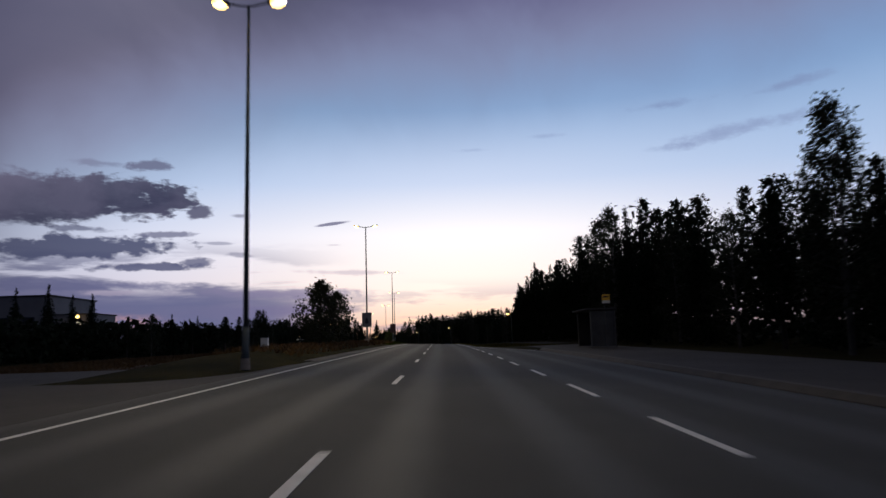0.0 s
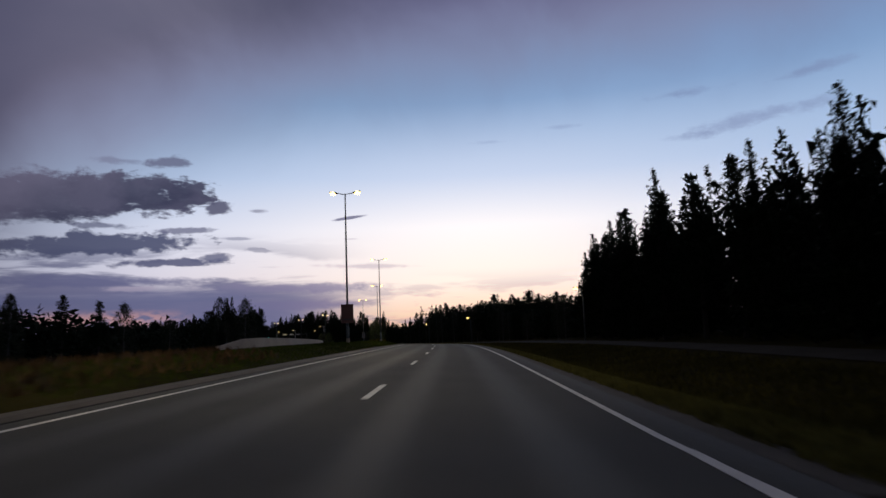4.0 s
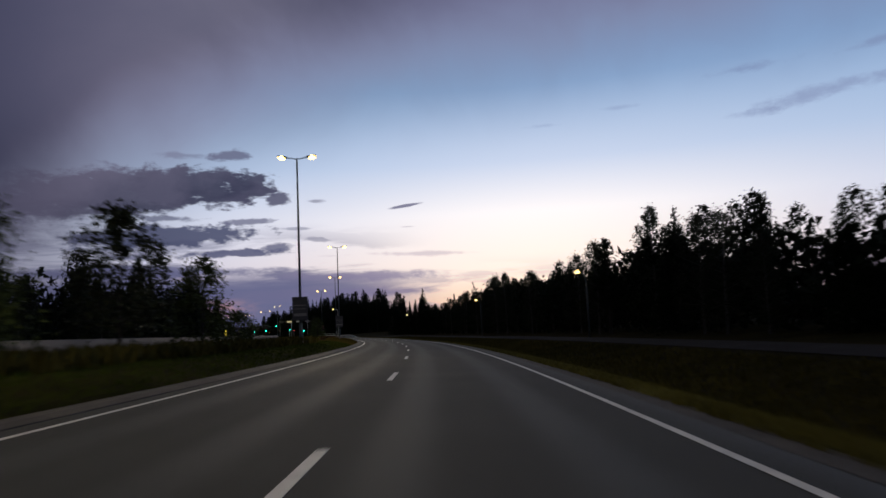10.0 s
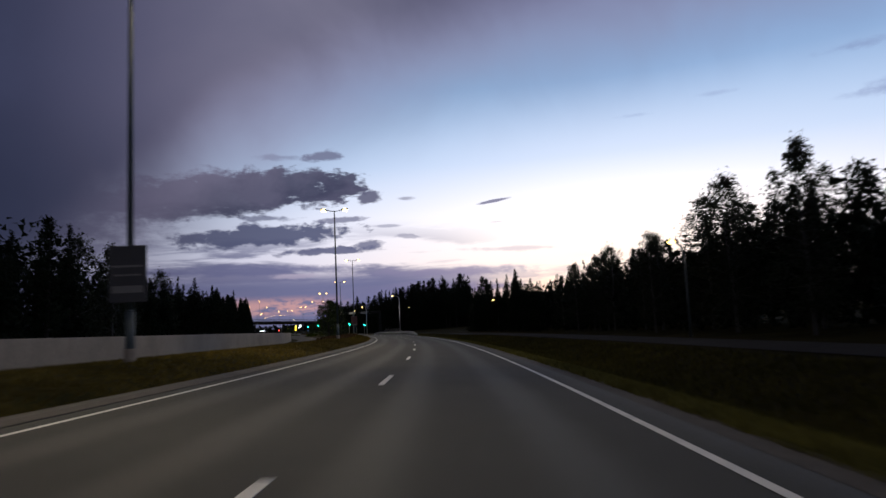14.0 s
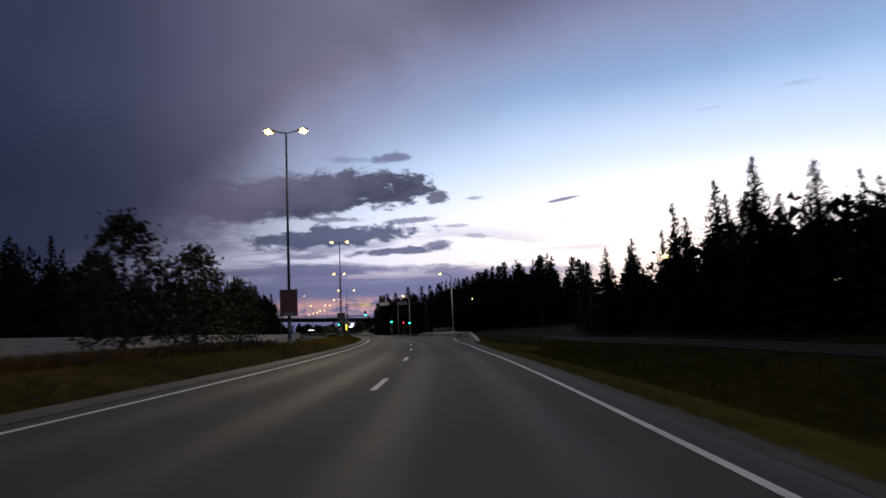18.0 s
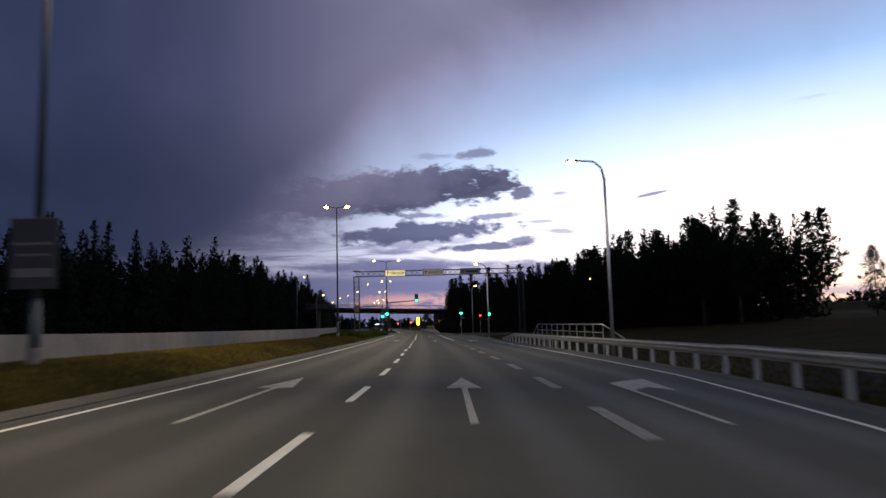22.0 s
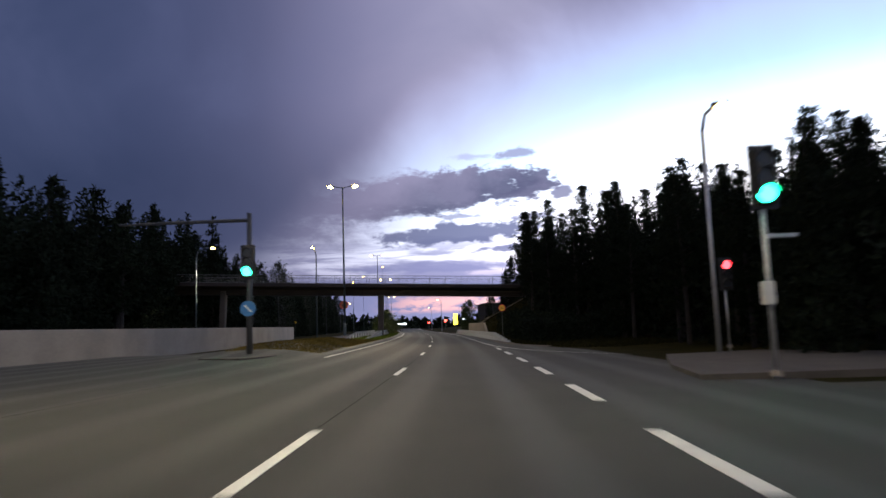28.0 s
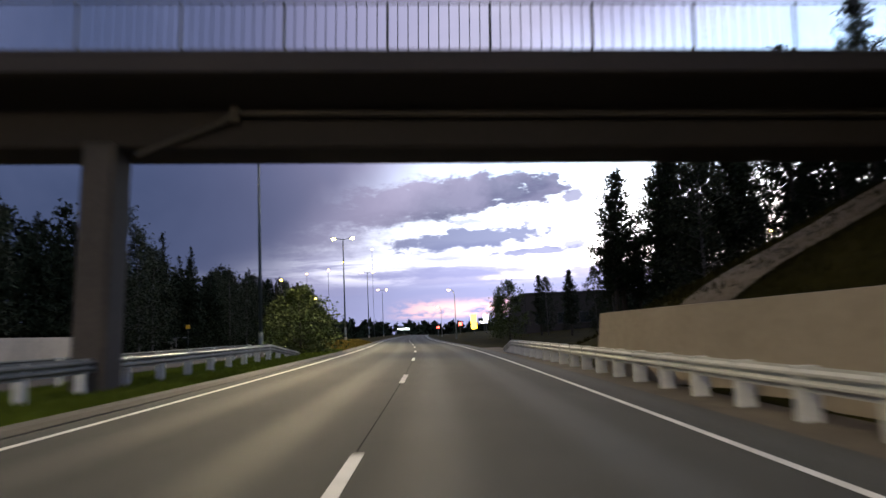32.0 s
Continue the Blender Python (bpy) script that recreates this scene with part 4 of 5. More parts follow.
stand(602, 660, 20, 30, 5, [(602, 9), (660, 9)], PI + BI, 2, FAR_R, 1)
LEFT = [(60, 5), (133, 6.5), (137, 4.5), (143, 5.5), (148, 4.6), (160, 6.5), (173, 4.8), (182, 6.1), (188, 7.3), (204, 7.7), (214, 8.0), (218, 7.2), (225, 9.5), (229, 8.4), (233, 10.2), (237, 7.6), (243, 9.8), (246, 7.0), (255, 12.3), (265, 12.8), (270, 9.8), (281, 10.2), (287, 13.8), (300, 14.5), (308, 12.2), (321, 9.4), (329, 10.0), (334, 13.0), (338, 8.4), (346, 10.4), (353, 8.6), (360, 11.0), (375, 10.2), (384, 10.8), (390, 9.0), (400, 10.0), (417, 10.5), (425, 11.3), (434, 10.4), (441, 11.6), (448, 12.7), (457, 12.2), (472, 12.6), (480, 13.0), (487, 14.2), (491, 15.8), (502, 16.2), (508, 15.3), (527, 16.4), (535, 14.6), (544, 14.4), (553, 15.4), (569, 16.2), (583, 18.0), (590, 18.0), (595, 14.3), (612, 14.4), (626, 14.8), (690, 14), (740, 15)]
stand(60, 200, -36, -50, 6.5, LEFT, SP + BI + PI, 2, L_NAME)
stand(200, 345, -36, -46, 4.6, [(a + 7, b * 1.17) for a, b in LEFT], SP + ["birch0", "birch2", "pine0"], 2, L_NAME)
stand(345, 470, -34.5, -46, 4.0, [(a + 5, b * 1.13) for a, b in LEFT], SP + SP + ["pine1"], 3, L_NAME)
stand(470, 600, -31.5, -42, 4.0, [(a + 2, b * 1.04) for a, b in LEFT], SP + SP + ["pine1"], 3, L_NAME)
stand(600, 760, -30, -40, 4.6, LEFT, SP + BI, 3, L_NAME)
thicket(20, 200, -56, -40, [(20, 5)] + LEFT, L_NAME, 110, 0.55, 0.85)
thicket(200, 345, -48, -36.5, [(a + 7, b * 1.17) for a, b in LEFT], L_NAME, 120, 0.5, 0.78)
thicket(345, 600, -45, -35, [(a + 4, b * 1.1) for a, b in LEFT], L_NAME, 130, 0.5, 0.78)
thicket(592, 800, -44, -30.5, [(592, 15), (640, 13), (700, 14), (800, 16)], L_NAME, 90, 0.6, 0.8)
thicket(610, 700, 34, 50, [(610, 9), (700, 9)], FAR_R, 50, 0.7)
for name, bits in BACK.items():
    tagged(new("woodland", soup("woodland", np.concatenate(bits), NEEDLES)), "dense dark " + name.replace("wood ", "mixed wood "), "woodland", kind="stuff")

# green trees and bushes near the carriageways
for key, s, d, h in (("bush1", 31, -7.0, 4.3), ("bush1", 39.3, -7.1, 4.1), ("tree0", 313, -9.6, 5.2), ("tree1", 324, -9.6, 5.6), ("tree0", 331, -9.4, 5.2), ("tree0", 337, -9.0, 3.8), ("tree0", 166.3, -7.8, 3.7), ("tree1", 172, -7.4, 4.3), ("tree0", 179, -7.4, 3.6), ("bush0", 185, -7.6, 1.8), ("birch2", 147.4, -25.8, 7.8), ("bush0", 599, -6.4, 3.9), ("bush0", 604, -7.0, 3.4), ("tree0", 640, 12, 7), ("tree0", 655, 13, 6)):
    plant(key, s, d, h, "bushes by the road")

# ---- the woods on the horizon ----


def horizon_wood(name, label, count, near, far, high):
    mid = np.array(at_road(330, -20, 0))
    a = rng.uniform(0, 2 * math.pi, count)
    r = rng.uniform(near, far, count)
    end = np.array(at_road(900, 0, 0)) - mid
    turn = np.abs((a - math.atan2(end[1], end[0]) + math.pi) % (2 * math.pi) - math.pi)
    h = high * (1 - 0.6 * np.exp(-((turn / 0.22) ** 2))) * (0.7 + 0.22 * np.sin(a * 7) + 0.12 * np.sin(a * 17 + 2)) * rng.uniform(0.75, 1.15, count) * r / far
    per = 16
    f = np.tile(np.linspace(0.03, 1, per), count)
    R, A, Hh = np.repeat(r, per), np.repeat(a, per), np.repeat(h, per)
    w = (1 - f) * 5.0 + 0.3
    c = np.stack([mid[0] + np.cos(A) * R, mid[1] + np.sin(A) * R, PLAIN + Hh * f], 1) + rng.normal(0, 1, (count * per, 3)) * np.stack([w * 0.5, w * 0.5, 0 * w], 1)
    tagged(new(name, soup(name, leaf_cloud(c, 3.0, 1.6), NEEDLES)), label, "woodland", kind="stuff")


horizon_wood("far_woodland", "dark conifer woods along the horizon", 7500, 560, 760, 44)


# ---- street lamps on the median ----
LIGHT_W = 300.0


def lamp_light(name, m, watts, colour=(1.0, 0.83, 0.55), size=0.5):
    data = bpy.data.lights.new(name, "AREA")
    data.shape, data.size, data.energy, data.color = "DISK", size, watts, colour
    data.spread = radians(104)
    ob = new(name, data)
    ob.matrix_basis = m
    return ob


def lamp_pair(s, d, z, watts):
    """The light of a lamp, thrown up and down the road."""
    for tilt in (46, -46):
        lamp_light("lamp_light", set_at(s, d, z) @ Matrix.Rotation(radians(tilt), 4, "X"), watts)


def lamp_head(parent, x, y, z, side, tilt=8):
    head = part("lamp_head", box(B(), 0, 0, 0, 0.62, 0.28, 0.13, 0.04), STEEL_DARK, parent)
    head.matrix_basis = Matrix.Translation((x, y, z)) @ Matrix.Rotation(radians(-tilt * side), 4, "Y")
    bm = B()
    bmesh.ops.create_uvsphere(bm, u_segments=14, v_segments=8, radius=0.22, matrix=Matrix.Translation((0.03 * side, 0, -0.06)) @ Matrix.Diagonal((1.2, 0.85, 0.7, 1)))
    part("lamp_lens", finish(bm, "lamp_lens", LAMP_GLOW, True), None, head, "glowing warm lens")
    return head


def median_lamp(s, d, h, arm=0.75):
    ob = thing("street_lamp", set_at(s, d, land(s, d)), "tall grey steel street lamp with two lit heads", "street lamp", "lamps along the median")
    part("pole", bent(B(), [(0, 0, -0.3), (0, 0, 1.3), (0, 0, 1.35), (0, 0, h)], [0.115, 0.11, 0.09, 0.05], 12), POLE, ob, smooth=True)
    part("base_sleeve", rod(B(), (0, 0, 0), (0, 0, 0.35), 0.15, 0.14, 12), CONCRETE, ob, "pale concrete base")
    part("arm", bent(B(), [(-arm, 0, h + 0.12), (-0.15, 0, h), (0.15, 0, h), (arm, 0, h + 0.12)], [0.035] * 4, 8), POLE, ob)
    lamp_head(ob, -arm - 0.2, 0, h + 0.15, -1)
    lamp_head(ob, arm + 0.2, 0, h + 0.15, 1)
    return ob


# chainage, offset and height of each pole
LAMPS = [(6.6, -5.0, 12.2), (55.4, -6.37, 12.0), (103.1, -6.56, 11.9), (150.5, -6.83, 12.05), (197.1, -6.62, 12.05), (244.2, -6.62, 12.1), (288.7, -6.67, 11.7), (338.2, -6.57, 12.05), (387.8, -6.85, 12.0), (438, -6.96, 12.2), (539.5, -6.64, 12.1), (593.3, -7.4, 12.4), (631.2, -6.73, 10.65), (675.8, -6.66, 11.05), (724, -6.6, 11.0)]
for s, d, h in LAMPS:
    median_lamp(s, d, h)
    if s < 640:
        lamp_pair(s, d + 1.3, h + 0.5, LIGHT_W if s < 380 else LIGHT_W * 1.6)


def side_lamp(s, d, h, reach, label, lit=True, watts=0.0, turn=0.0):
    """A pole with one bent arm towards the road."""
    ob = thing("street_lamp", set_at(s, d, land(s, d), turn), label, "street lamp", "lamps with one arm")
    h = h - land(s, d)
    part("pole", bent(B(), [(0, 0, -0.3), (0, 0, h - 1.0), (-0.15, 0, h - 0.35), (-0.55, 0, h), (-reach, 0, h + 0.08)], [0.10, 0.07, 0.06, 0.05, 0.04], 10), POLE if s < 400 or d < 0 else GALV, ob, smooth=True)
    lamp_head(ob, -reach - 0.25, 0, h + 0.06, -1, 4)
    return ob


side_lamp(410.0, 11.05, 10.0, 1.5, "galvanised street lamp with a bent arm")
side_lamp(460.2, 9.5, 9.15, 1.1, "galvanised street lamp with a bent arm")
side_lamp(512, 11.5, 9.4, 0.5, "galvanised street lamp among the trees at the side road", turn=180)
for s, d, h in ((46.2, 22.9, 6.4), (126.7, 17.4, 5.8), (214.8, 17.3, 5.9), (269.8, 17.9, 6.05), (348.4, 19.8, 5.65)):
    side_lamp(s, d, h, 0.5, "low path lamp with a small lit head")
for s, d, h, reach in ((514.2, -24.3, 12.2, 1.2), (561.7, -25.7, 10.67, 1.5)):
    side_lamp(s, d, h, reach, "street lamp beside the opposite carriageway", turn=180)
side_lamp(574.5, -14.4, 11.9, 0.2, "street lamp beside the opposite carriageway")
side_lamp(631, -33.4, 7.0, 0.2, "low street lamp behind the concrete wall")
lamp_light("lamp_light", set_at(410.2, 8.6, 9.8), 110)
lamp_light("lamp_light", set_at(461.7, 8.2, 9.2), 110)
lamp_light("lamp_light", set_at(562.4, -24, 10.5), 500)

# ---- boards on the lamp poles ----


def pole_board(s, d, face, label, bars=()):
    ob = thing("sign_board", set_at(s, d, 2.15), label, "sign", "boards on lamp poles")
    part("panel", box(B(), 0, -0.14, 0.75, 0.98, 0.04, 1.48, 0.012), face, ob)
    part("bracket", box(box(B(), 0, -0.09, 0.3, 0.3, 0.06, 0.05), 0, -0.09, 1.2, 0.3, 0.06, 0.05), GALV, ob)
    for x, z, w, h, m in bars:
        part("print", box(B(), x, -0.164, z, w, 0.006, h), m, ob)
    return ob


pb = pole_board(55.4, -6.37, SIGN_BACK, "grey advertising board with a dark drop-shaped figure on a lamp pole")
bm = B()
disc(bm, (0, -0.166, 0.55), 0.2, 0.006, seg=20)
part("figure", bm, SIGN_DARK, pb)
part("figure_tip", mesh_from("figure_tip", [(-0.17, -0.169, 0.66), (0.17, -0.169, 0.66), (0, -0.169, 1.02)], [(0, 1, 2)], SIGN_DARK), None, pb)
pole_board(103.1, -6.56, SIGN_MAROON, "dark maroon advertising board on a lamp pole", [(0, 0.3, 0.7, 0.1, SIGN_DARK)])
for s, d in ((197.1, -6.62), (244.2, -6.62), (387.8, -6.85)):
    pole_board(s, d, SIGN_DARK, "dark advertising board with pale bars", [(0, 0.95, 0.8, 0.05, SIGN_BACK), (0, 0.72, 0.7, 0.04, SIGN_BACK), (0, 0.35, 0.8, 0.18, SIGN_BACK)])
pole_board(338.2, -6.57, SIGN_MAROON, "dark maroon advertising board with a pale lower bar", [(0, 0.12, 0.6, 0.18, SIGN_BACK)])

# ---- gantry with direction signs ----


def lattice(bm, a, b, wide, high, bay, up=(0, 0, 1)):
    """A box truss of thin bars from a to b."""
    a, b, up = Vector(a), Vector(b), Vector(up)
    along = (b - a).normalized()
    side = along.cross(up).normalized()
    n = max(2, round((b - a).length / bay))
    cs = [side * (wide / 2) * i + up * (high / 2) * j for i, j in ((-1, -1), (1, -1), (1, 1), (-1, 1))]
    for c in cs:
        rod(bm, a + c, b + c, 0.035, seg=5)
    for k in range(n):
        p, q = a.lerp(b, k / n), a.lerp(b, (k + 1) / n)
        for i in range(4):
            c0, c1 = cs[i], cs[(i + 1) % 4]
            rod(bm, p + (c0 if k % 2 else c1), q + (c1 if k % 2 else c0), 0.018, seg=4)
            if i % 2 == 0:
                rod(bm, p + c0, p + c1, 0.015, seg=4)
    return bm


def text_mesh(words, size, mat, name="lettering"):
    cu = bpy.data.curves.new(name, "FONT")
    cu.body, cu.size, cu.extrude, cu.align_x, cu.align_y = words, size, 0.004, "CENTER", "CENTER"
    tmp = bpy.data.objects.new(name, cu)
    me = bpy.data.meshes.new_from_object(tmp)
    bpy.data.objects.remove(tmp)
    me.materials.append(mat)
    return me


G0 = 441.8
gantry = thing("sign_gantry", set_at(G0, 0, 0.38), "galvanised lattice gantry over the lanes with three direction signs", "gantry")
part("left_tower", lattice(B(), (-5.5, 0, -0.3), (-5.5, 0, 6.14), 0.5, 0.5, 0.6, (0, 1, 0)), GANTRY_STEEL, gantry)
part("right_tower", lattice(B(), (11.0, 0, -1.2), (11.0, 0, 6.14), 0.5, 0.5, 0.6, (0, 1, 0)), GANTRY_STEEL, gantry)
part("beam", lattice(B(), (-5.65, 0, 6.34), (11.25, 0, 6.34), 0.5, 0.48, 0.55), GANTRY_STEEL, gantry)
for x in (-5.5, 11.0):
    part("cap", box(B(), x, 0, 6.64, 0.75, 0.7, 0.08, 0.02), STEEL_DARK, gantry)
    part("foot", box(B(), x, 0, -0.3 if x < 0 else -1.0, 0.9, 0.9, 0.5, 0.03), CONCRETE, gantry)
# white faces alike; lamplight is put in as glow, paler or greyer tone
SIGN_LIT = material("lit_sign_face", (0.62, 0.56, 0.36), 0.5, vary=0.08, scale=8, emit=(1.0, 0.85, 0.42), strength=0.28)
SIGN_DIM = material("dim_sign_face", (0.50, 0.49, 0.44), 0.5, vary=0.1, scale=8, emit=(1.0, 0.9, 0.6), strength=0.05)
SIGN_GREY = material("grey_sign_face", (0.26, 0.26, 0.26), 0.5, vary=0.1, scale=8)
for x, face, words in ((-1.6, SIGN_LIT, "KESKUSTA"), (2.2, SIGN_DIM, "KESKUSTA"), (5.9, SIGN_GREY, "")):
    panel = part("sign_panel", box(B(), x, -0.36, 6.34, 1.95, 0.16, 0.62, 0.015), face, gantry, "direction sign with a black border")
    for z in (6.03, 6.65):
        part("rim", box(B(), x, -0.36, z, 2.0, 0.19, 0.035), BLACK, panel)
    for k in (-1, 1):
        part("rim", box(B(), x + k * 0.99, -0.36, 6.34, 0.03, 0.19, 0.62), BLACK, panel)
    bm = B()
    arrow = [(-0.03, -0.2), (0.03, -0.2), (0.03, 0.08), (0.11, 0.02), (0.11, 0.09), (0, 0.22), (-0.11, 0.09), (-0.11, 0.02), (-0.03, 0.08)]
    if not words:
        arrow = [(-0.03, -0.2), (0.03, -0.2), (0.03, 0.06), (0.1, 0.06), (0.1, 0.0), (0.22, 0.1), (0.1, 0.2), (0.1, 0.13), (-0.03, 0.13)]
    bm.faces.new([bm.verts.new((x - 0.76 + a, -0.445, 6.34 + b)) for a, b in arrow])
    bm.normal_update()
    bmesh.ops.triangulate(bm, faces=bm.faces[:])
    part("arrow", bm, BLACK, panel)
    if words:
        lt = part("lettering", text_mesh(words, 0.30, BLACK), None, panel)
        lt.matrix_basis = pose(x + 0.18, -0.446, 6.33, 90, 0, 0)
    else:
        part("lettering_bar", box(B(), x + 0.18, -0.444, 6.34, 1.15, 0.006, 0.16), BLACK, panel)
gs = thing("round_sign", set_at(G0, -5.5, 0.36), "round road sign seen dimly on the gantry's leg", "sign")
part("plate", disc(B(), (0, -0.4, 2.9), 0.32, 0.03), SIGN_DARK, gs)
part("ring", disc(B(), (0, -0.418, 2.9), 0.25, 0.012), SIGN_MAROON, gs)

# ---- traffic signals ----


def signal_head(parent, x, y, z, lit=2, glow=None):
    body = part("signal_head", box(B(), x, y, z, 0.40, 0.22, 1.22, 0.03), BLACK, parent, "black three-lamp signal head")
    part("backing", box(B(), x, y + 0.05, z, 0.60, 0.02, 1.42, 0.008), BLACK, body)
    for k in range(3):
        zz = z + 0.39 - 0.39 * k
        on = k == lit
        part("lens", disc(B(), (x, y - 0.115, zz), 0.185, 0.03, seg=20), (glow or GREEN_GLOW) if on else LENS_DARK, body, "lit lens" if on else "")
        bm = B()
        for a in range(9):
            t0, t1 = math.pi * a / 9, math.pi * (a + 1) / 9
            q = [(x + 0.19 * math.cos(t), yy, zz + 0.19 * math.sin(t)) for t, yy in ((t0, y - 0.11), (t1, y - 0.11), (t1, y - 0.27), (t0, y - 0.27))]
            bm.faces.new([bm.verts.new(v) for v in q])
        part("visor", bm, BLACK, body)
    return body


def signal_post(s, d, h, label, glow=None, lit=2):
    ob = thing("traffic_signal", set_at(s, d, cross(d) + 0.1), label, "traffic light", "signals at the junction")
    part("post", rod(B(), (0, 0, -0.2), (0, 0, h + 0.5), 0.055, 0.05, 10), GALV, ob, smooth=True)
    part("base_plate", rod(B(), (0, 0, 0), (0, 0, 0.12), 0.13, 0.1, 12), CONCRETE, ob)
    signal_head(ob, 0, -0.2, h + 0.28, lit, glow)
    return ob


mast = thing("signal_mast", set_at(487.5, -4.66, 0.3), "tall lamp mast with a cantilevered signal arm over the lanes", "traffic light", "signals at the junction")
part("mast", bent(B(), [(0, 0, -0.4), (0, 0, 6.0), (0, 0, 6.05), (0, 0, 11.9)], [0.15, 0.13, 0.08, 0.05], 12), STEEL_DARK, mast, smooth=True)
part("signal_arm", bent(B(), [(0, 0, 5.2), (2.4, 0, 5.35), (4.85, 0, 5.5)], [0.10, 0.08, 0.06], 10), STEEL_DARK, mast, smooth=True)
part("collar", rod(B(), (0, 0, 4.95), (0, 0, 5.5), 0.19, 0.19, 12), STEEL_DARK, mast)
signal_head(mast, 4.94, -0.15, 5.86)
signal_head(mast, 0.0, -0.28, 3.76)
part("lamp_arm", bent(B(), [(-1.75, 0, 12.35), (-0.9, 0, 12.2), (-0.15, 0, 12.1), (0, 0, 11.85), (0.15, 0, 12.1), (0.9, 0, 12.2), (1.75, 0, 12.35)], [0.04] * 7, 8), STEEL_DARK, mast)
lamp_head(mast, -2.0, 0, 12.38, -1)
lamp_head(mast, 2.0, 0, 12.38, 1)
lamp_pair(487.5, -3.1, 12.5, LIGHT_W * 1.6)
signal_post(481.2, 11.7, 3.3, "green traffic light on a grey post at the stop line")
isl = signal_post(500.8, 8.42, 3.97, "green traffic light on a grey post on the kerbed island")
part("cross_arm", box(B(), 0.32, 0, 2.98, 0.75, 0.07, 0.09, 0.01), GALV, isl)
part("control_box", box(B(), -0.08, -0.1, 1.75, 0.24, 0.2, 0.5, 0.02), GALV_PALE, isl)
signal_post(515.7, 13.4, 2.88, "red pedestrian signal on a post at the side road", RED_GLOW, 0)
m2 = thing("signal_mast", set_at(514, -6.85, 0.1), "signal mast with an arm over the opposite carriageway", "traffic light", "signals at the junction")
part("mast", bent(B(), [(0, 0, -0.2), (0, 0, 6.05)], [0.13, 0.10], 12), STEEL_DARK, m2, smooth=True)
part("signal_arm", bent(B(), [(0, 0, 5.75), (-3, 0, 5.75), (-5.5, 0, 5.72)], [0.08, 0.07, 0.05], 8), STEEL_DARK, m2)
signal_head(m2, 0.0, -0.25, 3.97)
ks = thing("keep_right_sign", set_at(514, -6.85, 0.11), "round blue sign with a white arrow on the signal mast", "sign")
part("plate", disc(B(), (0, -0.2, 2.05), 0.32, 0.02), SIGN_BLUE, ks)
part("arrow", box(B(), 0, 0, 0, 0.07, 0.006, 0.4, m=pose(0, -0.214, 2.05, 0, 135, 0)), SIGN_WHITE, ks)
# kerbed islands
for nm, pts, hh in (("island_right", [(501, 6.9), (505, 7.5), (511, 9.2), (512, 13), (503, 20), (501.5, 12)], 0.12), ("island_median", [(511, -6.3), (512.5, -5.6), (517, -5.4), (519, -6.6), (517, -8.4), (512, -8.2)], 0.12)):
    bm = B()
    low = [at_road(s, d, cross(max(min(d, 8), -4.4)) - 0.15) for s, d in pts]
    base = bm.faces.new([bm.verts.new(tuple(map(float, p))) for p in low])
    ext = bmesh.ops.extrude_face_region(bm, geom=[base])["geom"]
    bmesh.ops.translate(bm, vec=(0, 0, 0.15 + hh), verts=[v for v in ext if isinstance(v, bmesh.types.BMVert)])
    bmesh.ops.recalc_face_normals(bm, faces=bm.faces[:])
    tagged(new(nm, finish(bm, nm, KERB)), "traffic island of worn asphalt with a pale kerb", "island", kind="structure")

# ---- speed signs ----


def speed_sign(s, d, z, label, own_post=True, colour=SIGN_YELLOW):
    ob = thing("speed_sign", set_at(s, d, 0), label, "sign", "speed limit signs")
    if own_post:
        part("post", rod(B(), (0, 0, land(s, d) - 0.2), (0, 0, z + 0.3), 0.035, seg=8), STEEL_DARK, ob)
    part("plate", disc(B(), (0, -0.12, z), 0.33, 0.02, seg=32), SIGN_RED, ob, "red border")
    part("face", disc(B(), (0, -0.133, z), 0.265, 0.008, seg=32), colour, ob, "plain face")
    lt = part("lettering", text_mesh("60", 0.30, BLACK), None, ob)
    lt.matrix_basis = pose(0, -0.142, z, 90, 0, 0)
    return ob


speed_sign(549.8, 6.75, 2.7, "round yellow speed limit sign with a red border on a post")
speed_sign(539.8, -6.7, 3.12, "round speed limit sign fixed to a lamp pole", False, SIGN_ORANGE)

# ---- guard rails ----
W_BEAM = [(0.0, -0.15), (0.0, -0.11), (0.05, -0.075), (0.05, -0.045), (0.0, -0.01), (0.0, 0.01), (0.05, 0.045), (0.05, 0.075), (0.0, 0.11), (0.0, 0.15)]


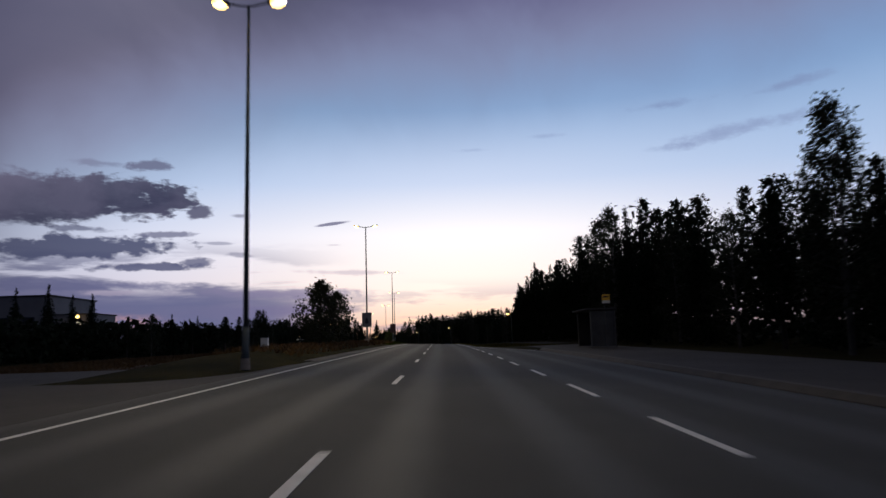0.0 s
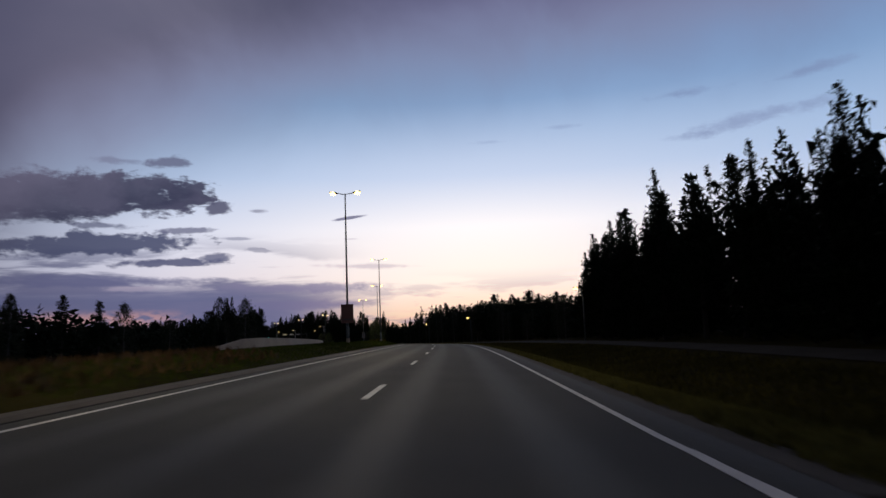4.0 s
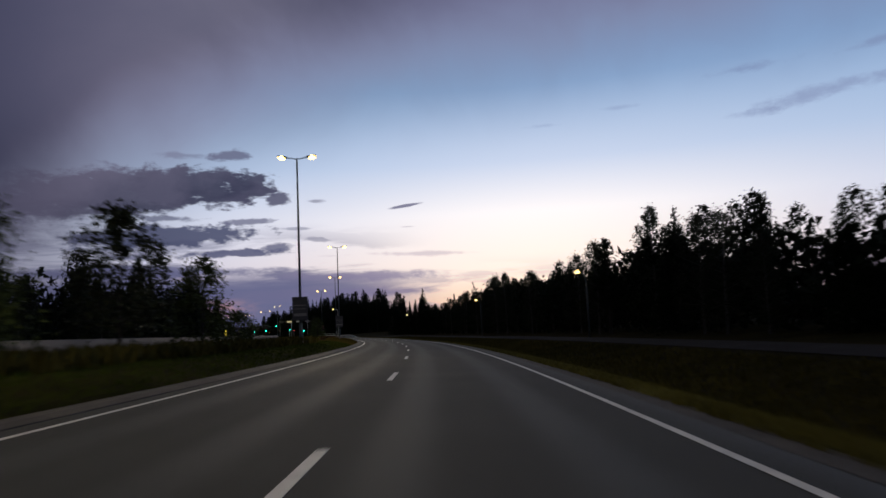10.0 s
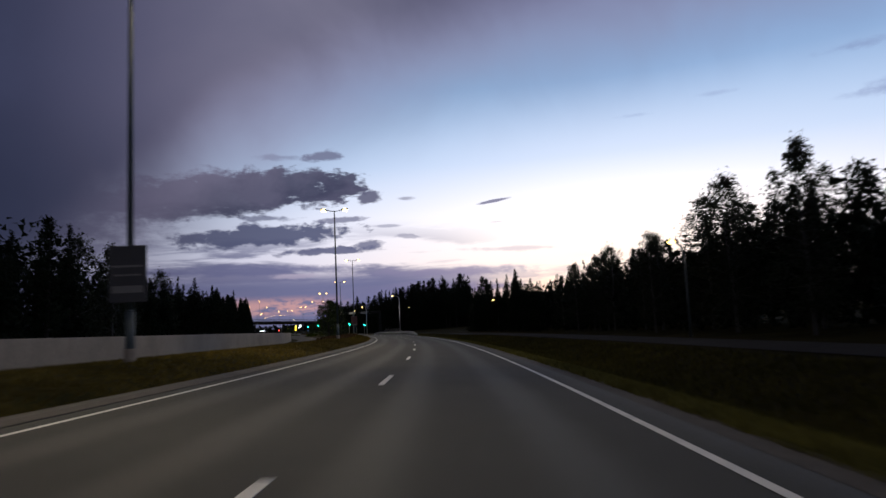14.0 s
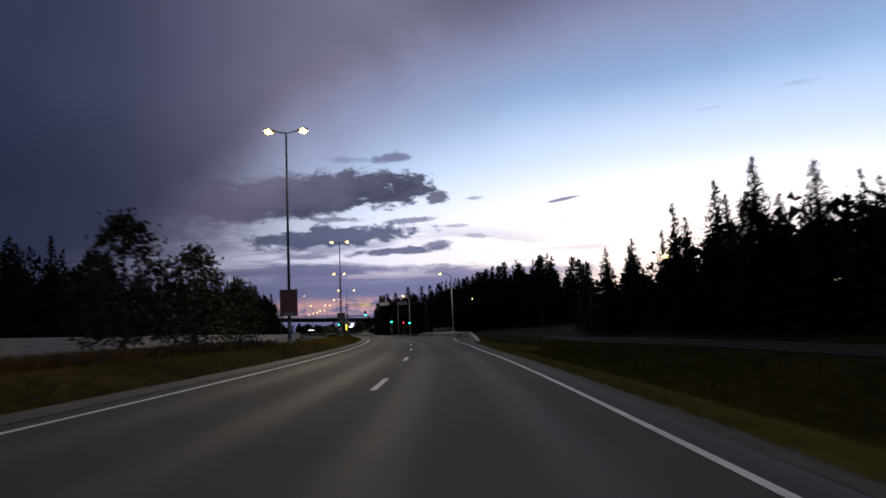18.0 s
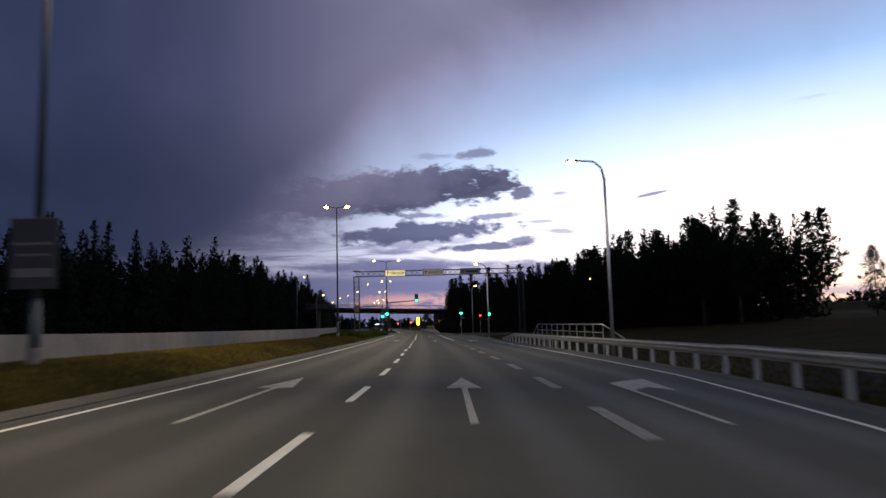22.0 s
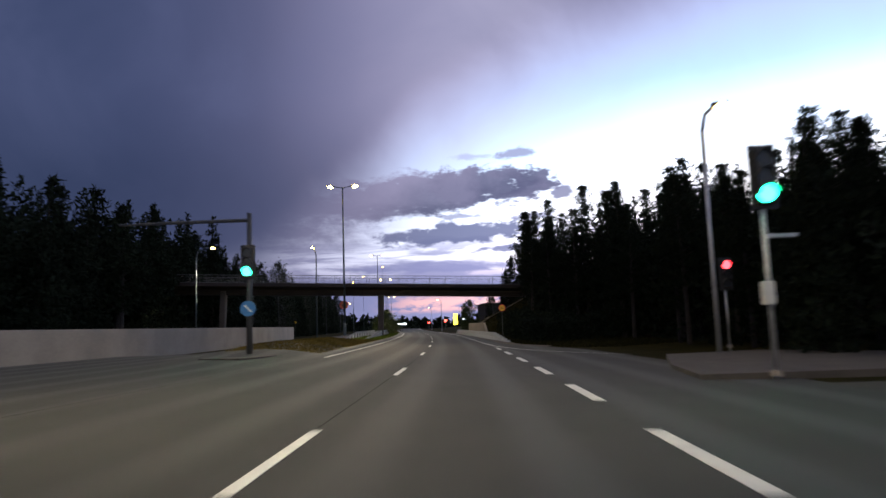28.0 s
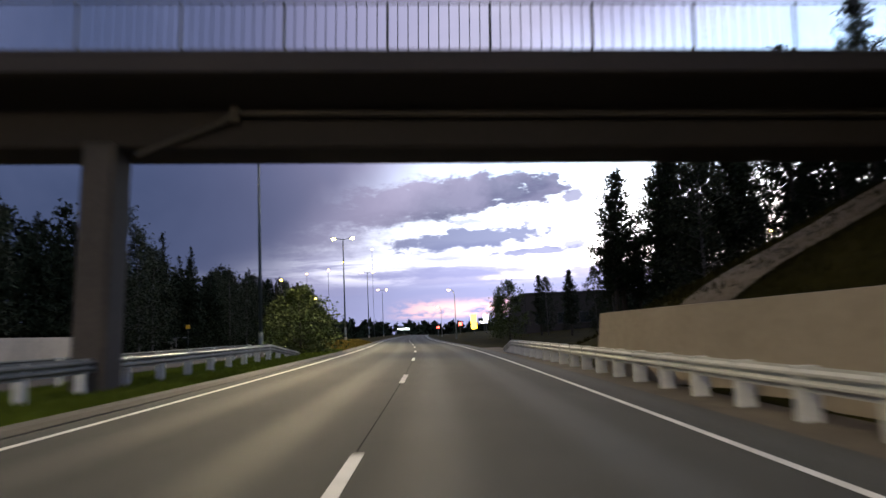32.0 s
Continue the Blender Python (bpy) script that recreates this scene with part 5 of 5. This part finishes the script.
def guard_rail(s0, s1, d, face, ends, label, post_gap=2.0, top=0.62, mat=GALV, wide_posts=0.12):
    """A W-beam rail on posts; face is 1 if its front looks to the right, ends are lengths over which it dips to the ground."""
    f = d if callable(d) else (lambda s: d)

    def level(s):
        return float(np.interp(s, [s0, s0 + ends[0], s1 - ends[1], s1], [-0.05 if ends[0] else top, top, top, 0.1 if ends[1] else top])) + road_edge(s, f(s))

    def road_edge(s, dd):
        return cross(dd) if abs(dd) < 9 else land(s, dd)

    ob = tagged(new("guard_rail"), label, "guard rail", kind="")
    part("beam", strip("beam", s0, s1, [((lambda s, a=a: f(s) + face * a), (lambda s, b=b: level(s) + b)) for a, b in W_BEAM], mat, 1.0), None, ob)
    part("beam_back", strip("beam_back", s0, s1, [((lambda s, a=a: f(s) - face * 0.006 + face * a), (lambda s, b=b: level(s) + b)) for a, b in W_BEAM], mat, 1.0), None, ob)
    me = None
    s = s0 + 1.0
    while s < s1:
        lv = level(s) + 0.12
        if me is None:
            me = finish(box(B(), 0, 0, -0.55, wide_posts, 0.10, 1.15, 0.01), "post", GALV_PALE)
        p = part("post", me, None, ob)
        p.matrix_basis = set_at(s, f(s) - face * 0.09, lv)
        s += post_gap
    return ob


guard_rail(363, 443, lambda s: float(np.interp(s, [363, 373, 380, 392, 443], [6.75, 7.75, 8.3, 9.0, 9.1])), -1, (17, 9), "galvanised steel guard rail on posts beside the turning lane")
# pale zinc on this rail carries the headlight glare in its colour
guard_rail(536, 597, lambda s: float(np.interp(s, [536, 551, 597], [5.8, 5.25, 5.05])), -1, (9, 3), "pale guard rail on broad posts below the footbridge", 1.6, top=0.52, mat=GALV_PALE, wide_posts=0.28)
guard_rail(548, 596, -6.0, 1, (18, 7), "galvanised guard rail on posts round the footbridge's pier", 2.0, mat=STEEL_WORN, wide_posts=0.2)
guard_rail(548, 600, -8.2, -1, (14, 6), "galvanised guard rail round the footbridge's pier", 3.0, mat=STEEL_WORN)
# the railing of the culvert behind the rail
culvert = thing("culvert_railing", set_at(413, 11.6, -0.2), "thin steel tube railing over a culvert beside the turning lane", "railing")
bm = bent(B(), [(0.4, -3, 0.3), (0, 1, 1.3), (0, 24, 1.3), (0.4, 29, 0.3)], [0.03] * 4, 8)
part("top_tube", bm, GALV, culvert)
part("middle_tube", bent(B(), [(0, 1, 0.8), (0, 24, 0.8)], [0.025] * 2, 8), GALV, culvert)
for k in range(11):
    part("post", rod(B(), (0, 1 + 2.3 * k, -0.6), (0, 1 + 2.3 * k, 1.3), 0.03, seg=8), GALV, culvert)

# ---- footbridge ----
BR = 571.8
DECK_LOW, DECK_TOP, DEEP = 5.1, 6.45, 5.0
# the deck falls gently to the right
bridge = thing("footbridge", set_at(BR, 0, 0) @ Matrix.Rotation(radians(2.1), 4, "Y"), "dark concrete footbridge on slim piers with a steel railing", "bridge")
profile = [(0, DECK_TOP), (0, DECK_TOP - 0.34), (0.22, DECK_TOP - 0.40), (1.55, DECK_TOP - 0.58), (1.75, DECK_LOW + 0.06), (1.81, DECK_LOW), (DEEP - 1.81, DECK_LOW), (DEEP - 1.75, DECK_LOW + 0.06), (DEEP - 1.55, DECK_TOP - 0.58), (DEEP - 0.22, DECK_TOP - 0.40), (DEEP, DECK_TOP - 0.34), (DEEP, DECK_TOP)]
bm = B()
a = [bm.verts.new((-52, y, z)) for y, z in profile]
b = [bm.verts.new((24, y, z)) for y, z in profile]
for k in range(len(profile)):
    bm.faces.new((a[k], a[(k + 1) % len(profile)], b[(k + 1) % len(profile)], b[k]))
bm.faces.new(a[::-1])
bm.faces.new(b)
bmesh.ops.recalc_face_normals(bm, faces=bm.faces[:])
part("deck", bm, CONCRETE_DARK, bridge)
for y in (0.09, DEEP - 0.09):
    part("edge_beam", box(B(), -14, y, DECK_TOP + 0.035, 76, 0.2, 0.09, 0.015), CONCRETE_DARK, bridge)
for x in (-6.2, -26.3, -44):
    part("pier", box(B(), x, 2.0, 2.0 - 0.037 * x * 0.5, 0.72, 0.9, 6.2, 0.09), CONCRETE_PIER, bridge, "weathered concrete pier in a shaded tone")
part("drain_pipe", bent(B(), [(-3.2, 1.42, 5.74), (2, 1.42, 5.72), (12, 1.42, 5.7)], [0.06] * 3, 8), CONCRETE_PIER, bridge, "pale drain pipe under the deck, darkened as if in its shade")
part("drain_drop", bent(B(), [(-5.5, 1.8, 4.95), (-3.6, 1.5, 5.55), (-3.25, 1.42, 5.76)], [0.07] * 3, 8), CONCRETE_PIER, bridge, "pale drain pipe that slants down to the pier, darkened as if in shade")
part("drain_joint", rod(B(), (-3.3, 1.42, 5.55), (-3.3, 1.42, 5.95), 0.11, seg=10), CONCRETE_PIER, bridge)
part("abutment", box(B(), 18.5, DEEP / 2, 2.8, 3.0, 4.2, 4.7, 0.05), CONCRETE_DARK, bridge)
for y in (0.1, DEEP - 0.1):
    rail = part("railing", rod(rod(B(), (-50, y, DECK_TOP + 1.1), (22, y, DECK_TOP + 1.1), 0.03, seg=6), (-50, y, DECK_TOP + 0.12), (22, y, DECK_TOP + 0.12), 0.02, seg=6), STEEL_DARK, bridge)
    bar = finish(rod(B(), (0, 0, 0), (0, 0, 1.0), 0.010, seg=4), "bar", STEEL_DARK)
    post = finish(box(B(), 0, 0, 0.55, 0.05, 0.05, 1.15), "post", STEEL_DARK)
    verts, faces = [], []
    for x in np.arange(-50, 22.01, 2.0):
        p = part("railing_post", post, None, rail)
        p.matrix_basis = Matrix.Translation((x, y, DECK_TOP))
    for k, x in enumerate(np.arange(-16, 15, 0.2)):
        p = part("railing_bar", bar, None, rail)
        p.matrix_basis = Matrix.Translation((x, y, DECK_TOP + 0.12))
    far = B()
    for x in np.concatenate([np.arange(-50, -16, 0.2), np.arange(15, 22, 0.2)]):
        box(far, x, y, DECK_TOP + 0.6, 0.02, 0.02, 1.0)
    tagged(part("railing_infill", far, STEEL_DARK, rail), kind="stuff")

# retaining wall and paved slope below the bridge
WALL_TOP = ([562, 564.6, 577.6, 578], [0.1, 1.4, 1.4, 0.1])
rows = [(lambda s: bank_foot(s) - 0.16, -0.5), (lambda s: bank_foot(s) - 0.12, lambda s: float(np.interp(s, *WALL_TOP))), (lambda s: bank_foot(s) + 0.14, lambda s: float(np.interp(s, *WALL_TOP)) + 0.02), (lambda s: bank_foot(s) + 0.16, -0.5)]
tagged(new("retaining_wall", strip("retaining_wall", 562, 578, rows, CONCRETE_WARM, 0.5)), "low sand-coloured concrete retaining wall with sloped ends below the footbridge", "wall", kind="structure")


ramp_rows = []
for k in range(17):
    ramp_rows.append((lambda s, k=k: bank_foot(s) + 0.25 + 0.5 * k, lambda s, k=k: land(s, bank_foot(s) + 0.25 + 0.5 * k) + (0.10 if k else 0.02)))
tagged(new("paved_slope", strip("paved_slope", 572.9, 575.4, ramp_rows, GRAVEL_BROWN, 0.35)), "brownish paved strip up the embankment under the footbridge", "slope", kind="structure")
tagged(new("verge_gravel", strip("verge_gravel", 526, 606, [(lambda s: right_paved(s) - 0.03, lambda s: cross(right_paved(s)) + 0.004), (lambda s: max(right_paved(s) + 0.3, 5.9), lambda s: cross(5) - 0.0)], GRAVEL_BROWN)), "strip of brown gravel between the asphalt and the guard rail", "verge", kind="structure")


# ---- the bus stop on the right ----
stop = thing("bus_shelter", set_at(29.5, 11.3, -0.05), "dark bus shelter with glazed sides and a flat roof", "bus shelter")
part("roof", box(B(), -0.1, 0, 2.42, 2.0, 4.4, 0.10, 0.03), ROOFING, stop)
part("back_wall", box(B(), 0.75, 0, 1.2, 0.05, 4.0, 2.2, 0.01), GLASS_DARK, stop)
part("end_wall", box(B(), 0.0, -2.0, 1.2, 1.5, 0.05, 2.2, 0.01), material("dim_glass", (0.045, 0.047, 0.05), 0.25), stop, "dull glass end wall")
part("end_wall", box(B(), 0.0, 2.0, 1.2, 1.5, 0.05, 2.2, 0.01), GLASS_DARK, stop)
for x, y in ((-0.75, -2.0), (-0.75, 2.0), (0.78, -2.0), (0.78, 2.0)):
    part("post", box(B(), x, y, 1.2, 0.07, 0.07, 2.4), STEEL_DARK, stop)
part("bench", box(B(), 0.45, 0, 0.45, 0.4, 3.0, 0.06, 0.01), BARK, stop)
flag = thing("bus_stop_sign", set_at(26.6, 11.25, -0.05), "yellow bus stop sign with a pale lower field on a post", "sign")
part("post", rod(B(), (0, 0, 0), (0, 0, 3.4), 0.035, seg=8), STEEL_DARK, flag)
part("panel", box(B(), 0.1, -0.06, 3.1, 0.48, 0.04, 0.36, 0.01), SIGN_YELLOW, flag)
part("lower_panel", box(B(), 0.1, -0.06, 2.83, 0.48, 0.04, 0.17, 0.01), SIGN_WHITE, flag)
part("symbol", box(B(), 0.1, -0.085, 3.14, 0.34, 0.006, 0.1), BLACK, flag)

# ---- the hall and its yard on the left ----
hall = thing("hall", set_at(104, -64, -1.2), "pale plastered hall with a lower wing and a lit wall lamp", "building")
part("main_wall", box(B(), -11.5, 6, 5.6, 22, 16, 11.2, 0.05), PLASTER, hall)
part("main_roof", box(B(), -11.5, 6, 11.3, 22.5, 16.5, 0.25, 0.03), ROOFING, hall)
part("wing_wall", box(B(), 3.25, 2, 3.95, 7.5, 8, 7.9, 0.05), PLASTER, hall)
part("wing_roof", box(B(), 3.25, 2, 8.0, 7.9, 8.4, 0.2, 0.03), ROOFING, hall)
for x in (-20, -16, -12, -8, -4):
    for z in (3.2, 7.2):
        w = part("window", box(B(), x, -2.03, z, 2.2, 0.08, 1.1, 0.02), STEEL_DARK, hall)
        part("pane", box(B(), x, -2.08, z, 2.0, 0.03, 0.9), GLASS_DARK, w)
part("door", box(B(), 0.5, -2.03, 1.2, 1.4, 0.08, 2.3, 0.02), STEEL_DARK, hall)
part("canopy", box(B(), 2.0, -2.6, 5.0, 4.5, 1.2, 0.15, 0.02), PLASTER, hall)
wl0 = thing("wall_lamp", set_at(101.3, -59.6, 6.35), "bright warm wall lamp on the hall", "lamp")
part("housing", box(B(), 0, 0.3, 0.0, 0.5, 0.5, 0.3, 0.04), STEEL_DARK, wl0)
bm = B()
bmesh.ops.create_uvsphere(bm, u_segments=14, v_segments=8, radius=0.32, matrix=Matrix.Diagonal((1, 0.8, 0.8, 1)))
part("globe", finish(bm, "globe", LAMP_GLOW, True), None, wl0)
lamp_light("lamp_light", set_at(100.5, -59.6, 6.2) @ Matrix.Rotation(radians(20), 4, "X"), 150)
for s, d, h in ((84, -60.1, 11), (86, -66, 9.5), (84, -55.4, 11.3), (84, -51.9, 9.6), (86, -50.0, 9.8), (88, -53.8, 4.6), (90, -57.5, 4.2)):
    plant("spruce1", s, d, h, "spruces before the hall")
cab = thing("utility_cabinet", set_at(82.4, -23.7, -0.7), "white utility cabinet with a small roof in the grass", "cabinet")
part("body", box(B(), 0, 0, 1.15, 1.0, 0.7, 2.3, 0.03), SIGN_WHITE, cab)
part("roof", box(B(), 0, 0, 2.38, 1.15, 0.85, 0.1, 0.02), ROOFING, cab)
part("door", box(B(), 0.1, -0.36, 1.1, 0.7, 0.02, 1.9, 0.005), SIGN_WHITE, cab)
part("latch", box(B(), 0.38, -0.385, 1.1, 0.04, 0.03, 0.14), BLACK, cab)

# ---- beyond the footbridge ----
sh2 = thing("bus_shelter", set_at(646, -29, -0.7), "small grey bus shelter beside the opposite carriageway", "bus shelter")
part("roof", box(B(), 0, 0, 2.5, 1.9, 3.4, 0.1, 0.02), ROOFING, sh2)
part("wall", box(B(), -0.8, 0, 1.25, 0.06, 3.2, 2.4), GLASS_DARK, sh2)
part("end_wall", box(B(), 0, -1.6, 1.25, 1.6, 0.06, 2.4), SIGN_BACK, sh2)
f2 = thing("bus_stop_sign", set_at(648, -28, -0.7), "yellow bus stop sign on a post", "sign")
part("post", rod(B(), (0, 0, 0), (0, 0, 4.1), 0.035, seg=8), STEEL_DARK, f2)
part("panel", box(B(), 0, -0.06, 3.85, 0.5, 0.05, 0.5, 0.01), SIGN_YELLOW, f2)
shop = thing("shop_building", set_at(690, 36, 0), "long flat dark shop building behind the trees", "building")
part("wall", box(B(), 0, 0, 3.5, 30, 20, 7, 0.05), CONCRETE_DARK, shop)
part("roof", box(B(), 0, 0, 7.1, 30.6, 20.6, 0.3, 0.03), ROOFING, shop)
for x in (-12, -8, -4, 0, 4, 8, 12):
    w = part("window", box(B(), x, -10.04, 2.6, 2.8, 0.08, 2.0, 0.02), STEEL_DARK, shop)
    part("pane", box(B(), x, -10.1, 2.6, 2.6, 0.03, 1.8), GLASS_DARK, w)
# lit signs and lamps of the town far ahead
YELLOW_LIT = material("yellow_sign_light", (0.6, 0.5, 0.05), 0.5, emit=(1.0, 0.75, 0.05), strength=3)
WHITE_LIT = material("white_sign_light", (0.7, 0.7, 0.7), 0.5, emit=(0.9, 0.95, 1.0), strength=3)
RED_LIT = material("red_sign_light", (0.6, 0.05, 0.05), 0.5, emit=(1.0, 0.08, 0.06), strength=3)
for s, d, z, w, h, m, text in ((760, 18, 3.6, 1.6, 4.2, YELLOW_LIT, "tall lit yellow price board"), (775, 23, 5, 1.6, 1.6, WHITE_LIT, "lit white square sign"), (770, 14.5, 3.2, 1.0, 1.0, RED_LIT, "lit red square sign"), (790, 8, 2.6, 1.0, 0.5, RED_LIT, "lit red sign far ahead"), (800, -4, 2.6, 4.0, 0.5, WHITE_LIT, "row of pale lit shop lights"), (820, 26, 4, 3.0, 0.6, WHITE_LIT, "row of pale lit shop lights")):
    ob = thing("lit_sign", set_at(s, d, 0), text + " in the distance", "sign")
    part("post", rod(B(), (0, 0, -1), (0, 0, z - h / 2), 0.1, seg=8), STEEL_DARK, ob)
    part("panel", box(B(), 0, 0, z, w, 0.3, h, 0.03), m, ob)
for s, d, h in ((690, 9, 9), (780, 9, 9), (700, -18, 9), (425, 45, 6.6), (500, 34, 9.5), (620, 60, 12), (650, 52, 13)):
    side_lamp(s, d, h, 0.8, "distant lit street lamp beside the road")
for s, d, z in ((512, 75, 10.8), (510.5, 75, 9.7), (516, 75, 12.0), (690, -36, 7.5), (705, -27, 13.5), (720, -24, 16), (728, -20, 17.5), (735, -17, 20), (742, -10, 24)):
    ob = thing("street_lamp", set_at(s, d, 0), "small amber street lamp far behind the trees", "lamp")
    part("post", rod(B(), (0, 0, -1), (0, 0, z), 0.05, seg=6), STEEL_DARK, ob)
    bm = B()
    bmesh.ops.create_uvsphere(bm, u_segments=10, v_segments=6, radius=0.22, matrix=Matrix.Translation((0, 0, z)))
    part("globe", bm, AMBER_GLOW, ob)


# ---- grass ----


def blades(name, count, s0, s1, d0, d1, size, mat, label, tall=2.6, keep=None, bunch=0.5):
    s = rng.uniform(s0, s1, count)
    d = rng.uniform(0, 1, count)
    verts = np.empty((count, 3, 3))
    lo = np.array([d0(a) for a in s]) if callable(d0) else d0
    hi = np.array([d1(a) for a in s]) if callable(d1) else d1
    dd = lo + (hi - lo) * d
    p = np.stack(at_road(s, dd, land_many(s, dd) - 0.01), 1)
    u = rng.uniform(0, 2 * math.pi, count)
    w = size * rng.uniform(0.5, 1.3, count)
    side = np.stack([np.cos(u), np.sin(u), 0 * u], 1) * (w * 0.22)[:, None]
    lean = np.stack([rng.normal(0, 0.35, count), rng.normal(0, 0.35, count), np.ones(count)], 1) * w[:, None]
    verts[:, 0], verts[:, 1], verts[:, 2] = p - side, p + side, p + lean
    ob = new(name, soup(name, verts.reshape(-1, 3), mat))
    return tagged(ob, label, "grass", kind="stuff")


blades("grass_median_green", 70000, 60, 214, -8.8, -4.3, 0.10, GRASS_GREEN, "short dark green grass on the median")
blades("grass_median", 105000, 214, 446, -8.8, -4.3, 0.10, GRASS_GOLD, "short green grass on the median in a golden lamplit tone")
blades("grass_median_dry", 20000, 14, 75, -30, -4.9, 0.26, GRASS_DRY, "reddish dry meadow grass")
blades("grass_verge", 110000, 54, 356, lambda s: right_paved(s) + 0.3, lambda s: right_paved(s) + 1.9, 0.13, WEED, "rank green grass along the road's edge")
blades("grass_ditch", 120000, 54, 480, lambda s: right_paved(s) + 1.8, lambda s: right_paved(s) + 9, 0.20, GRASS, "long dark grass in the ditch")
blades("grass_median_on", 26000, 516, 548, -8.6, -4.4, 0.12, GRASS_GOLD, "short brown grass on the median")
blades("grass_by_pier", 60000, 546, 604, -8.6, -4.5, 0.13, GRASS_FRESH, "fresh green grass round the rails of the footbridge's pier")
blades("grass_median_far", 16000, 604, 640, -8.6, -4.4, 0.12, GRASS_GOLD, "short brown grass on the median")
blades("grass_bank", 40000, 528, 600, 6.6, 16, 0.2, GRASS_DARK, "dark grass on the bank below the wood")
blades("weeds_dry", 12000, 292, 334, -9.4, -6.4, 0.30, GRASS_DRY, "tall reddish dry weeds on the median")
blades("weeds_tall", 22000, 440, 486, -9.4, -4.8, 0.35, GRASS_GREEN, "tall dark green weeds on the median")
blades("weeds_ditch", 9000, 358, 380, 8.6, 11.5, 0.4, WEED, "pale green weeds in the ditch by the guard rail's end")
blades("weeds_low", 9000, 158, 204, -9.0, -6.4, 0.45, GRASS, "tall dark green weeds on the median")
